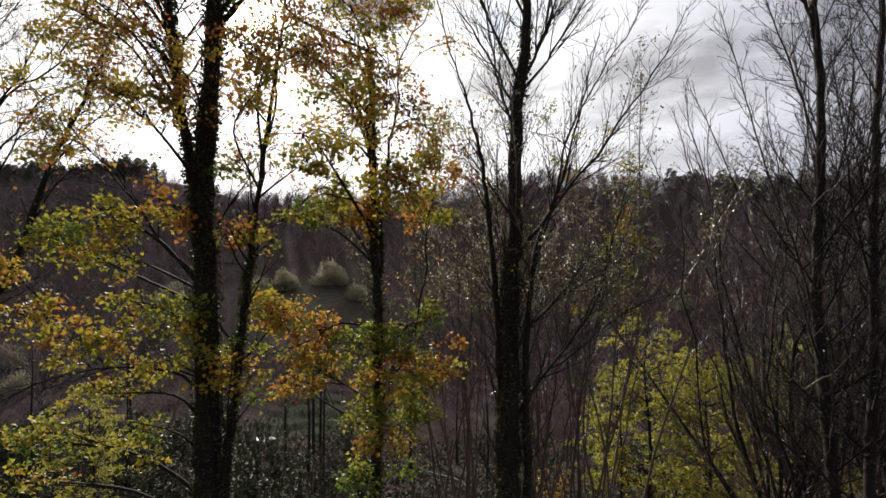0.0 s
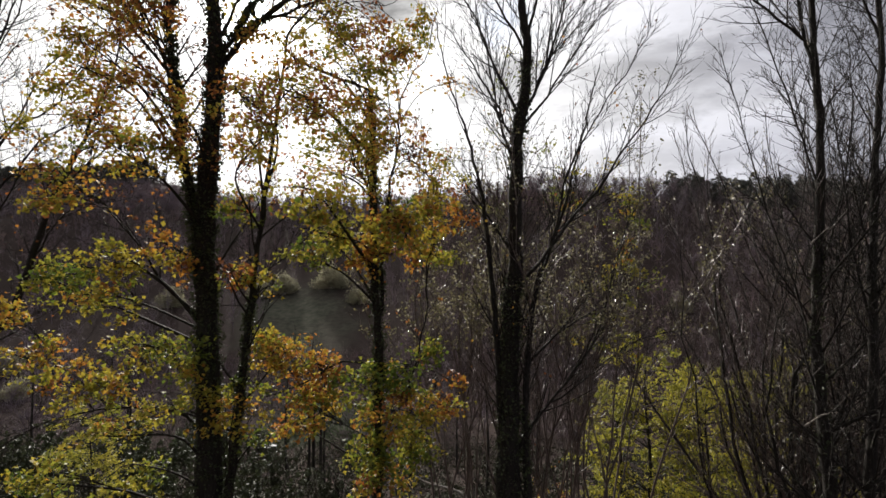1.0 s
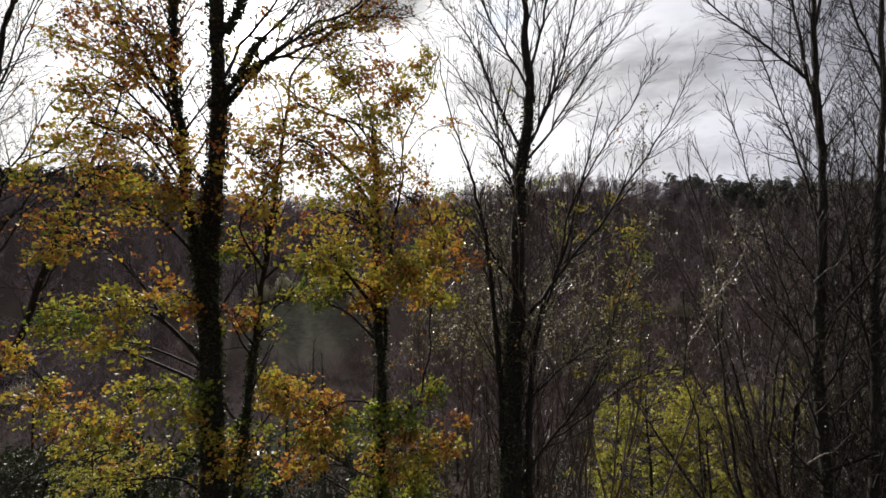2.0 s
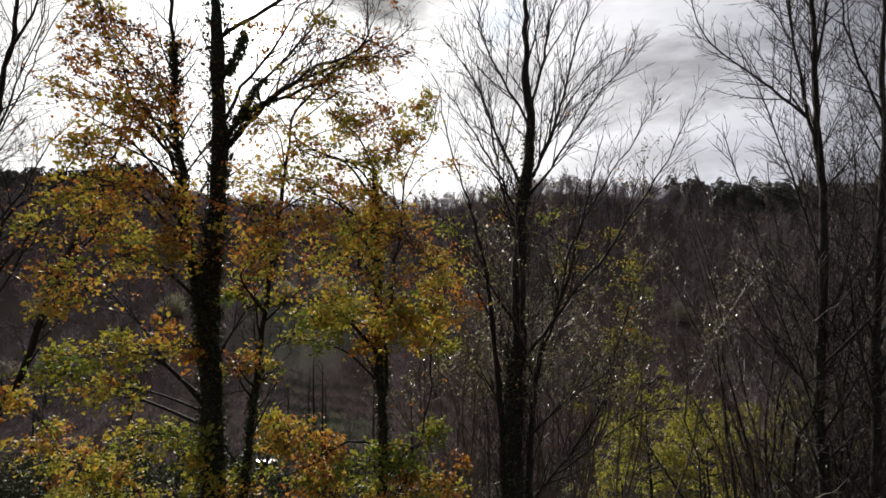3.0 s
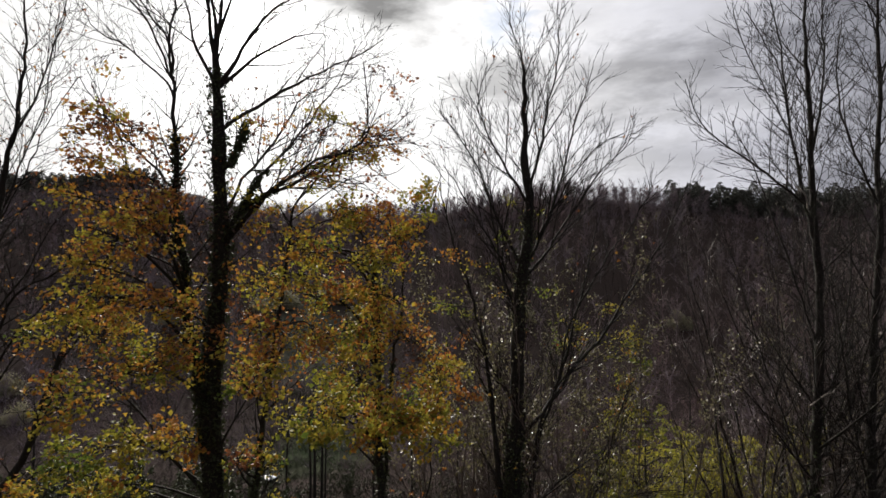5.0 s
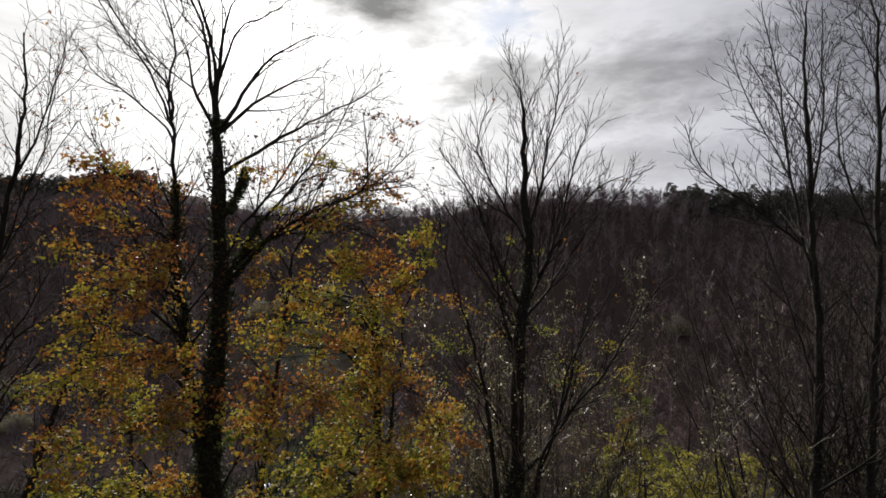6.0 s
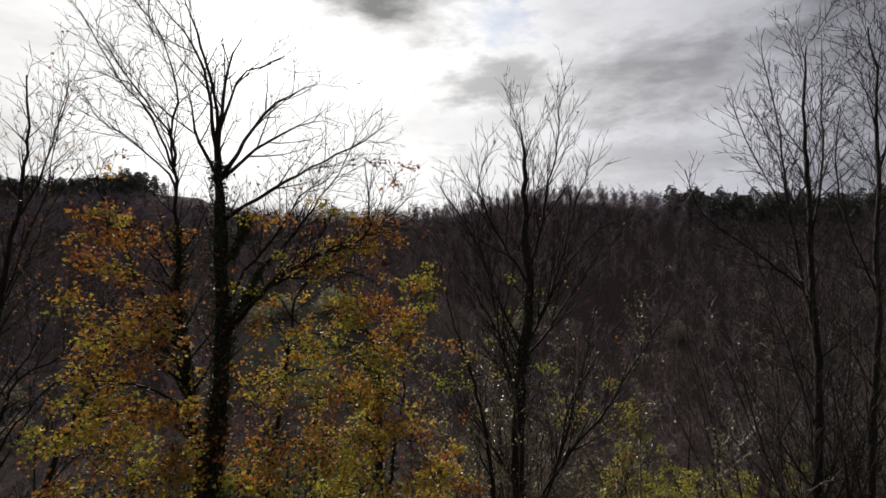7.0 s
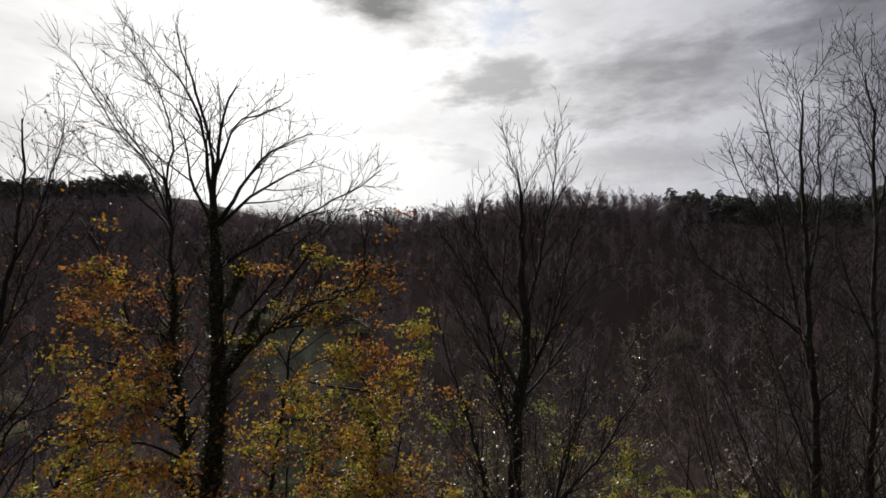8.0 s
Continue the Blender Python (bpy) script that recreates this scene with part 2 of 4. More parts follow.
def mesh_of(name, v, f, soft=False):
    """A mesh from arrays of vertices and of faces that all have the same number of corners."""
    me = bpy.data.meshes.new(name)
    k = f.shape[1]
    me.vertices.add(len(v))
    me.vertices.foreach_set("co", np.ascontiguousarray(v, np.float32).ravel())
    me.loops.add(f.size)
    me.loops.foreach_set("vertex_index", np.ascontiguousarray(f, np.int32).ravel())
    me.polygons.add(len(f))
    me.polygons.foreach_set("loop_start", np.arange(0, f.size, k, dtype=np.int32))
    me.polygons.foreach_set("use_smooth", np.full(len(f), soft))
    me.update(calc_edges=True)
    return me


def unit(v):
    return v / (np.linalg.norm(v) + 1e-9)


def grow(rng, out, tips, path, rad, level, kind):
    """Twigs off one branch, level after level."""
    dens, lens, angle, up, gnarl, start = kind["dens"][level], kind["len"][level], kind["angle"], kind["up"], kind["gnarl"], kind["start"]
    seg = np.linalg.norm(np.diff(path, axis=0), axis=1)
    total = seg.sum()
    last = level == len(kind["dens"]) - 1
    s0 = start if level == 0 else 0.12
    count = max(1, int(dens * total * (1 - s0) * rng.uniform(0.8, 1.2) + rng.random()))
    turn = rng.uniform(0, 6.28)
    k = 3 if last else 5
    for i in range(count):
        s = s0 + (1 - s0) * (i + rng.random()) / count
        j = s * (len(path) - 1)
        a = min(int(j), len(path) - 2)
        base = path[a] + (path[a + 1] - path[a]) * (j - a)
        r = rad[a] + (rad[a + 1] - rad[a]) * (j - a)
        t = unit(path[a + 1] - path[a])
        side = unit(np.cross(t, (0.3, 0.2, 1.0) if abs(t[2]) < 0.9 else (1.0, 0.2, 0.0)))
        other = np.cross(t, side)
        turn += 2.4 + rng.uniform(-0.5, 0.5)
        ang = radians(angle) * rng.uniform(0.65, 1.35) * (1.1 - 0.4 * s)
        d = t * math.cos(ang) + (side * math.cos(turn) + other * math.sin(turn)) * math.sin(ang)
        size = lens * rng.uniform(0.45, 1.2) * (1.15 - 0.86 * s)
        step = size / (k - 1)
        pts = [base]
        for _ in range(k - 1):
            d = unit(d + np.array((0, 0, up)) * 1.6 / k + rng.normal(0, gnarl, 3))
            pts.append(pts[-1] + d * step)
        pts = np.array(pts)
        r0 = max(kind["thin"], min(0.6 * r, 0.005 + kind.get("stout", 0.011) * size))
        rr = np.linspace(r0, kind["thin"] * 0.3, k)
        out.append((pts, rr, 3 if level > 0 else 4))
        if last:
            tips.append((pts, s))
        else:
            grow(rng, out, tips, pts, rr, level + 1, kind)


def leaves_mesh(name, rng, spots, size, tone, droop=0.35):
    """Many folded, lobed leaves. spots: (n, 3) places."""
    n = len(spots)
    out = rng.normal(0, 1, (n, 3))
    out[:, 2] -= droop
    out /= np.linalg.norm(out, axis=1, keepdims=True)
    up = rng.normal(0, 0.6, (n, 3)) + (0, 0, 1)
    side = np.cross(out, up)
    side /= np.linalg.norm(side, axis=1, keepdims=True) + 1e-9
    nor = np.cross(side, out)
    s = (size * rng.uniform(0.6, 1.25, n))[:, None]
    fold = rng.uniform(0.05, 0.35, n)[:, None]
    wide = rng.uniform(0.42, 0.62, n)[:, None]
    base, tip = spots, spots + out * s + nor * s * rng.uniform(-0.25, 0.05, n)[:, None]
    lobe, dent = rng.uniform(0.30, 0.50, n)[:, None], rng.uniform(0.42, 0.6, n)[:, None]
    L1 = spots + out * s * lobe - side * s * wide + nor * s * fold
    L2 = spots + out * s * (lobe + 0.2) - side * s * wide * dent + nor * s * fold * 0.5
    R1 = spots + out * s * lobe + side * s * wide + nor * s * fold
    R2 = spots + out * s * (lobe + 0.2) + side * s * wide * dent + nor * s * fold * 0.5
    v = np.stack([base, L1, L2, tip, R2, R1], 1).reshape(-1, 3)
    i = np.arange(n)[:, None] * 6
    f = np.stack([i + (0, 3, 2, 1), i + (0, 5, 4, 3)], 1).reshape(-1, 4)
    me = mesh_of(name, v, f)
    at = me.attributes.new("tone", "FLOAT", "FACE")
    at.data.foreach_set("value", np.repeat(np.clip(tone, 0, 1), 2).astype(np.float32))
    return me


YS = (-3000, -400, -60, 0, 11, 25, 45, 58, 82, 110, 150, 195, 240, 300, 700, 3000)
ZS = (0, 9, 5.5, 3.5, 0.4, -5, -12, -13.6, -12.5, -3.5, 9, 25.5, 30, 27, 13, 0)


def land(x, y):
    """Height of the ground."""
    x, y = np.asarray(x, float), np.asarray(y, float)
    back = np.clip((-x - 108) / 40, 0, 1)
    back = back * back * (3 - 2 * back)
    yy = np.where(y > 60, 60 + (y - 60) / (1 + 0.25 * back), y)
    z = sum(np.interp(yy + o, YS, ZS) for o in (-6, -3, 0, 3, 6)) / 5
    z = z + back * np.clip((y - 90) / 120, 0, 1) * 14.5
    z = z + (6.5 * np.exp(-((x - 50) / 36) ** 2) + 4.5 * np.clip((x - 65) / 35, 0, 1)) * np.clip((y - 110) / 80, 0, 1)
    z = z + 0.5 * np.sin(x * 0.11 + 1) * np.sin(y * 0.13) + 0.25 * np.sin(x * 0.37 + y * 0.21) + 1.6 * np.sin(x * 0.035) * np.clip((y - 80) / 80, 0, 1)
    pond = np.exp(-((x + 21.5) / 1.8) ** 2 - ((y - 60) / 1.2) ** 2)
    return z - 1.6 * pond


def build_ground():
    xs = np.unique(np.r_[np.linspace(-3000, -260, 12), np.linspace(-260, 260, 131), np.linspace(260, 3000, 12)])
    ys = np.unique(np.r_[np.linspace(-3000, -60, 12), np.linspace(-60, 120, 91), np.linspace(120, 320, 51), np.linspace(320, 3000, 14)])
    X, Y = np.meshgrid(xs, ys)
    v = np.stack([X, Y, land(X, Y)], -1).reshape(-1, 3)
    i = np.arange(len(v)).reshape(X.shape)
    f = np.stack([i[:-1, :-1], i[:-1, 1:], i[1:, 1:], i[1:, :-1]], -1).reshape(-1, 4)
    me = mesh_of("ground", v, f, True)
    me.materials.append(FLOOR)
    tagged(new("ground", me), "brown leaf-littered valley slopes with damp grass on the floor", "ground", kind="structure")
    a = np.linspace(0, 2 * np.pi, 49)[:-1]
    rr = 1 + 0.12 * np.sin(3 * a) + 0.08 * np.sin(5 * a + 1)
    top = np.stack([-21.5 + 1.2 * rr * np.cos(a), 60 + 0.6 * rr * np.sin(a), np.full(48, -13.9)], 1)
    v = np.vstack([top, top - (0, 0, 1.2)])
    me = bpy.data.meshes.new("water")
    me.from_pydata(v.tolist(), [], [list(range(48))] + [[j, j + 48, (j + 1) % 48 + 48, (j + 1) % 48] for j in range(48)])
    me.materials.append(WATER)
    tagged(new("water", me), "still pond reflecting the white sky among trees", "pond", kind="structure")


build_ground()

# kinds of twig growth
BARE = dict(dens=(3.6, 4.0, 3.8), len=(2.2, 1.05, 0.55), angle=42, up=0.16, gnarl=0.075, start=0.25, thin=0.0068, stout=0.0135)
UPRIGHT = dict(dens=(4.0, 4.2, 3.8), len=(2.1, 1.05, 0.55), angle=31, up=0.24, gnarl=0.045, start=0.18, thin=0.0072, stout=0.0125)
FEATHERY = dict(dens=(5.2, 4.4, 2.6), len=(1.6, 0.75, 0.36), angle=40, up=0.20, gnarl=0.03, start=0.15, thin=0.0070, stout=0.0095)
LEAFY = dict(dens=(2.0, 3.0), len=(1.0, 0.45), angle=48, up=0.12, gnarl=0.14, start=0.25, thin=0.0050)


def build_tree(name, label, group, seed, bark_mat, kind, limbs, sprays=(), leaf_mat=None, leaf_size=0.105, ivy=(), spare=0, taper=0.95, hang=(), fork=0.0, first=(0.5, (), ()), stout=0.64, wave=1.0):
    """A tree: trunk and limbs as parts, twigs, leaf sprays on limbs of their own, ivy round the stems.
    limbs: (radius, tip radius, points); the first is the trunk. sprays: (centre, half width, half height, leaves, tone)."""
    rng = np.random.default_rng(seed)
    p0, p1 = Vector(limbs[0][2][0]), Vector(limbs[0][2][1])
    lean = (p1 - p0).xy / max(0.5, p1.z - p0.z) * 0.5 * (p0.z - 0.5)
    x0, y0 = p0.x - lean.x, p0.y - lean.y
    root = new(name)
    root.location = (x0, y0, float(land(x0, y0)))
    tagged(root, label, "tree", group)
    org = np.array(root.location)
    twigs, tips, stems = [], [], []
    for i, (r0, r1, pts) in enumerate(limbs):
        pts = [np.array(p) - org for p in pts]
        grounded = i == 0 or (pts[0][2] < 4.2 - org[2] and r0 > 0.08)
        if grounded:
            low = pts[0][2]
            x, y = pts[0][:2]
            k = 0.35 if i else 0.0
            pts = [np.array((x * k, y * k, -0.3)), np.array((x * (0.5 + 0.3 * k), y * (0.5 + 0.3 * k), low * 0.5))] + pts
        elif stems:
            best = None
            for path, rad in stems:
                gap = np.linalg.norm(path - pts[0], axis=1) + 2.0 * np.maximum(0, path[:, 2] - pts[0][2] + 0.15)
                j = int(np.argmin(gap))
                if best is None or gap[j] < best[0]:
                    best = (gap[j], path[j], rad[j])
            pts = [best[1]] + ([pts[0]] if best[0] > 0.35 else []) + pts[1:]
            r0 = min(r0, 1.15 * best[2] + 0.005)
        n = max(8, int(3.2 * sum(np.linalg.norm(np.diff(np.array(pts), axis=0), axis=1))))
        path = smooth_path(pts, n)
        if path[-1][2] + org[2] > 16:
            path = path[: int(0.95 * n)]
            n = len(path)
        path[1:] += rng.normal(0, 0.010 + 0.02 * r0, (n - 1, 3))
        s = np.linspace(0, 1, n)
        bend = np.cumsum(rng.normal(0, wave * (0.016 if grounded else 0.034), (n, 3)), axis=0)
        path += (bend - bend[0] - (bend[-1] - bend[0]) * s[:, None]) * (1, 1, 0.4)
        rad = r1 + (r0 - r1) * (1 - s) ** (taper if i == 0 else 1.25) if grounded else 0.009 + (stout * r0 - 0.009) * (1 - s) ** 1.2
        rad *= 1 + 0.07 * np.sin(s * n * 0.9 + i) + rng.normal(0, 0.03, n)
        if grounded:
            rad *= 1 + 0.7 * np.exp(-s * 22)
        if i == 0 and fork:
            q = np.clip((s - fork) / 0.12, 0, 1)
            rad *= 1 - 0.6 * q * q * (3 - 2 * q)
        stems.append((path, rad))
        nm = "trunk" if i == 0 else ("stem" if grounded else "limb")
        part(nm, tubes(nm, [(path, rad, 12 if r0 > 0.12 else 7)]), bark_mat, root)
        k = dict(kind)
        if i == 0:
            k["start"] = first[0]
            k["dens"], k["len"] = first[1] + kind["dens"], first[2] + kind["len"]
        elif grounded:
            k["dens"] = tuple(0.65 * q for q in k["dens"])
        grow(rng, twigs, tips, path, rad, 0, k)
    spots, tones = [], []
    for c, rw, rh, count, tone in sprays:
        c = np.array(c) - org
        best = None
        for path, rad in stems:
            gap = np.linalg.norm(path[:, :2] - c[:2], axis=1)
            off = path[:, 2] - (c[2] - 0.45 * gap - 0.2)
            cost = np.abs(off) + 1.5 * np.maximum(0, off) + 0.6 * gap
            j = int(np.argmin(cost))
            if best is None or cost[j] < best[0]:
                best = (cost[j], path[j], rad[j], gap[j])
        _, a, r, gap = best
        d = c - a
        end = c + unit(d * (1, 1, 0.3)) * rw * 0.7
        mid = a + d * 0.5 + np.array((0, 0, 0.12 * gap)) + rng.normal(0, 0.08 * gap + 0.02, 3)
        path = smooth_path([a, mid, c + rng.normal(0, 0.06, 3), end], 14)
        rad = np.linspace(min(r * 0.55, 0.016 + 0.012 * gap), 0.007, 14)
        twigs.append((path, rad, 5))
        # each spray is made of flat plates of leaves at the end of shoots
        plates = max(3, int(count / 30))
        for q in range(plates):
            way = rng.normal(0, 1, 3)
            goal = c + unit(way) * rng.uniform(0.1, 1.0) ** 0.5 * np.array((rw, rw * 0.9, rh)) * 1.16
            b = path[int(rng.uniform(0.45, 1.0) * 13)]
            m = b * 0.5 + goal * 0.5 + rng.normal(0, 0.07, 3) + (0, 0, 0.06)
            out = unit((goal - b) * (1, 1, 0.25))
            sh = smooth_path([b, m, goal, goal + out * 0.22 - (0, 0, 0.06)], 8)
            sr = np.linspace(0.009, 0.004, 8)
            twigs.append((sh, sr, 3))
            mine = []
            grow(rng, twigs, mine, sh, sr, 0, dict(dens=(7.0,), len=(0.36,), angle=55, up=-0.02, gnarl=0.14, start=0.35, thin=0.0036))
            k = max(8, int(count / plates * rng.uniform(0.5, 1.5)))
            pick = rng.integers(0, len(mine), k)
            p = np.array([mine[i][0][rng.integers(1, 3)] for i in pick]) + rng.normal(0, 1, (k, 3)) * (0.07, 0.07, 0.055)
            far = rng.normal(0, 1, (k, 3)) * (0.14, 0.14, 0.07) + goal - (0, 0, 0.03)
            spots.append(np.where(rng.random((k, 1)) < 0.55, p, far))
            tones.append(tone + rng.normal(0, 0.16) + rng.normal(0, 0.10, k))
    if spare and tips:
        # last leaves that still hang on the fine twigs
        pick = rng.integers(0, len(tips), spare)
        p = np.array([tips[i][0][1] for i in pick])
        part("dead_leaf_scatter", leaves_mesh("dead_leaf_scatter", rng, p, 0.07, rng.uniform(0.6, 1.0, spare)), leaf_mat, root, "a few brown leaves still hanging", kind="stuff")
    for z0, z1, count, tone in hang:
        # leaves left along the twigs of one storey of the crown
        got = [t[0] for t in tips if z0 < t[0][1][2] + org[2] < z1]
        pick = rng.integers(0, len(got), count)
        p = np.array([got[i][rng.integers(0, 3)] for i in pick]) + rng.normal(0, 0.03, (count, 3))
        spots.append(p)
        tones.append(tone + rng.normal(0, 0.15, count))
    part("twig_crown", tubes("twig_crown", twigs), bark_mat, root, kind="stuff")
    if spots:
        spots = np.vstack(spots)
        size = leaf_size * np.where(spots[:, 2] + org[2] > 11.0, 0.82, 1.02)
        part("foliage", leaves_mesh("foliage", rng, spots, size, np.concatenate(tones)), leaf_mat, root, kind="stuff")
    if ivy:
        got = []
        for stem, s0, s1, count, reach in ivy:
            path, rad = stems[stem]
            s = rng.uniform(s0, s1, count) * (len(path) - 1)
            a = np.minimum(s.astype(int), len(path) - 2)
            f = (s - a)[:, None]
            p = path[a] * (1 - f) + path[a + 1] * f
            th = rng.uniform(0, 6.28, count)
            lump = 0.6 + 0.6 * np.sin(s * 1.9 + 2 * np.cos(th)) ** 2
            r = rad[a] + reach * lump * rng.uniform(0.1, 1.0, count) ** 1.5
            got.append(p + np.stack([np.cos(th) * r, np.sin(th) * r, np.zeros(count)], 1))
        got = np.vstack(got)
        part("ivy", leaves_mesh("ivy", rng, got, 0.075, rng.random(len(got))), IVY, root, "dark glossy ivy climbing the stem", kind="stuff")
    return root


def limb(tree, r0, r1, *points):
    tree[0].append((r0, r1, points))


def spray(tree, centre, half_width, half_height, leaves, tone):
    tree[1].append((centre, half_width, half_height, leaves, tone))


# ---------------------------------------------------------------- the row of trees before the camera
def broad_tree():
    tree = ([], [])
    limb(tree, 0.33, 0.02, (-5.05, 11.00, 3.69), (-5.16, 11.00, 6.59), (-5.20, 11.00, 9.34), (-5.13, 11.00, 12.21), (-5.04, 11.00, 14.46), (-5.09, 11.00, 17.21), (-5.15, 11.00, 18.86), (-5.19, 11.00, 19.51), (-5.47, 11.00, 20.52), (-5.85, 11.00, 21.67), (-6.10, 11.00, 22.69), (-6.25, 11.00, 23.40))
    limb(tree, 0.19, 0.02, (-5.30, 10.90, 9.46), (-5.55, 10.89, 11.32), (-5.76, 10.88, 13.04), (-5.96, 10.84, 14.70), (-6.00, 10.80, 16.54), (-6.00, 10.75, 17.78), (-6.05, 10.68, 18.45), (-6.61, 10.60, 19.30), (-7.16, 10.50, 20.25), (-7.81, 10.40, 21.06))
    limb(tree, 0.15, 0.012, (-4.74, 10.80, 3.79), (-4.46, 10.81, 6.76), (-4.16, 10.83, 9.33), (-3.90, 10.87, 11.56), (-3.70, 10.92, 13.10), (-3.47, 10.99, 14.36), (-3.46, 11.07, 14.80), (-2.91, 11.16, 15.51), (-1.90, 11.27, 16.49), (-0.84, 11.40, 17.63))
    limb(tree, 0.09, 0.014, (-5.03, 11.00, 18.30), (-4.92, 11.07, 19.78), (-4.79, 11.27, 20.61), (-4.67, 11.60, 21.45))
    limb(tree, 0.1, 0.014, (-6.02, 10.90, 18.10), (-6.05, 10.86, 19.60), (-6.34, 10.75, 20.82), (-6.65, 10.56, 21.30), (-7.02, 10.30, 21.74))
    limb(tree, 0.09, 0.014, (-4.95, 11.00, 14.12), (-4.33, 10.94, 14.85), (-3.02, 10.75, 15.78), (-1.63, 10.44, 16.38), (-1.69, 10.00, 18.15))
    limb(tree, 0.09, 0.014, (-4.96, 11.00, 14.42), (-4.17, 11.07, 15.06), (-2.95, 11.30, 15.71), (-1.70, 11.68, 16.55), (-0.62, 12.20, 17.54))
    limb(tree, 0.09, 0.014, (-4.83, 11.00, 14.42), (-3.59, 11.09, 15.49), (-2.10, 11.36, 16.24), (-0.52, 11.80, 16.52))
    limb(tree, 0.09, 0.012, (-5.01, 11.00, 17.60), (-4.43, 10.96, 18.49), (-3.89, 10.85, 19.16), (-3.20, 10.66, 19.43), (-2.43, 10.40, 19.68))
    limb(tree, 0.08, 0.012, (-4.98, 11.00, 17.79), (-4.23, 11.10, 18.37), (-3.30, 11.40, 18.94), (-2.62, 11.90, 19.16))
    limb(tree, 0.08, 0.012, (-4.88, 11.00, 16.71), (-3.95, 11.04, 17.35), (-3.22, 11.14, 17.80), (-2.36, 11.32, 18.27), (-1.74, 11.58, 18.70), (-1.24, 11.90, 19.22))
    limb(tree, 0.07, 0.012, (-5.19, 11.00, 17.60), (-5.65, 11.11, 18.50), (-6.06, 11.44, 19.61), (-6.38, 12.00, 20.56))
    limb(tree, 0.08, 0.012, (-6.10, 11.00, 17.85), (-6.57, 10.94, 18.99), (-7.21, 10.75, 19.83), (-7.48, 10.44, 20.59), (-7.74, 10.00, 21.31))
    limb(tree, 0.06, 0.012, (-6.23, 11.00, 17.60), (-7.19, 11.11, 18.38), (-8.20, 11.44, 19.08), (-8.95, 12.00, 20.00))
    limb(tree, 0.08, 0.012, (-5.11, 11.00, 18.49), (-5.33, 10.97, 19.63), (-5.67, 10.90, 20.62), (-6.23, 10.78, 21.33), (-6.68, 10.60, 21.99))
    limb(tree, 0.06, 0.012, (-5.06, 11.00, 18.87), (-4.54, 10.90, 19.86), (-3.80, 10.60, 20.03), (-3.09, 10.10, 20.13))
    limb(tree, 0.07, 0.012, (-5.41, 11.00, 8.46), (-6.30, 10.91, 9.71), (-6.99, 10.64, 10.78), (-7.50, 10.20, 11.64))
    limb(tree, 0.07, 0.012, (-5.35, 11.00, 6.09), (-5.81, 10.93, 6.42), (-7.03, 10.70, 6.60), (-8.30, 10.32, 6.40), (-8.87, 9.80, 6.04))
    limb(tree, 0.05, 0.01, (-4.48, 11.00, 7.71), (-4.01, 11.09, 9.34), (-3.21, 11.36, 10.12), (-2.40, 11.80, 11.09))
    limb(tree, 0.05, 0.01, (-5.08, 11.00, 9.34), (-4.58, 11.25, 10.49), (-4.08, 12.00, 11.67))
    limb(tree, 0.085, 0.012, (-4.82, 11.00, 14.84), (-4.19, 11.02, 15.47), (-3.64, 11.08, 16.19), (-3.03, 11.18, 17.05), (-2.42, 11.32, 17.94), (-1.92, 11.50, 19.01))
    limb(tree, 0.07, 0.012, (-4.95, 11.00, 14.84), (-4.50, 10.98, 15.53), (-3.85, 10.94, 16.34), (-3.32, 10.86, 17.13), (-2.67, 10.74, 17.53), (-2.14, 10.60, 17.90))
    limb(tree, 0.07, 0.03, (-4.95, 11.00, 15.60), (-4.70, 11.02, 16.17), (-4.51, 11.09, 16.64), (-4.46, 11.20, 16.99))
    limb(tree, 0.05, 0.012, (-6.03, 10.90, 14.82), (-6.82, 10.85, 15.07), (-7.03, 10.70, 16.22), (-7.29, 10.45, 16.93), (-7.40, 10.10, 17.75))
    limb(tree, 0.05, 0.012, (-5.97, 10.90, 15.33), (-6.62, 10.94, 15.96), (-7.45, 11.05, 16.88), (-8.10, 11.24, 17.46), (-8.68, 11.50, 18.21))
    spray(tree, (-7.69, 10.00, 9.38), 0.74, 0.57, 440, 0.25)
    spray(tree, (-6.50, 10.00, 9.10), 0.74, 0.51, 400, 0.29)
    spray(tree, (-5.76, 10.00, 10.23), 0.30, 0.30, 110, 0.67)
    spray(tree, (-8.43, 10.20, 7.82), 0.58, 0.42, 360, 0.41)
    spray(tree, (-7.35, 10.00, 7.39), 0.41, 0.62, 390, 0.38)
    spray(tree, (-6.23, 10.40, 8.03), 0.65, 0.53, 470, 0.29)
    spray(tree, (-6.57, 10.20, 7.22), 0.44, 0.30, 200, 0.35)
    spray(tree, (-5.30, 10.20, 7.82), 0.49, 0.52, 350, 0.23)
    spray(tree, (-5.42, 10.00, 6.92), 0.74, 0.30, 330, 0.38)
    spray(tree, (-4.46, 10.40, 6.61), 0.65, 0.33, 330, 0.53)
    spray(tree, (-8.14, 10.00, 5.46), 0.62, 0.41, 390, 0.29)
    spray(tree, (-6.78, 10.00, 6.37), 0.51, 0.41, 270, 0.38)
    spray(tree, (-6.22, 10.00, 5.58), 0.43, 0.41, 190, 0.29)
    spray(tree, (-8.37, 10.00, 4.65), 0.43, 0.41, 190, 0.23)
    spray(tree, (-5.53, 10.00, 5.07), 0.27, 0.14, 40, 0.43)
    spray(tree, (-9.07, 10.40, 8.86), 0.33, 0.45, 230, 0.55)
    spray(tree, (-4.19, 10.60, 7.16), 0.43, 0.31, 190, 0.17)
    spray(tree, (-4.17, 10.00, 9.61), 0.34, 0.16, 70, 0.73)
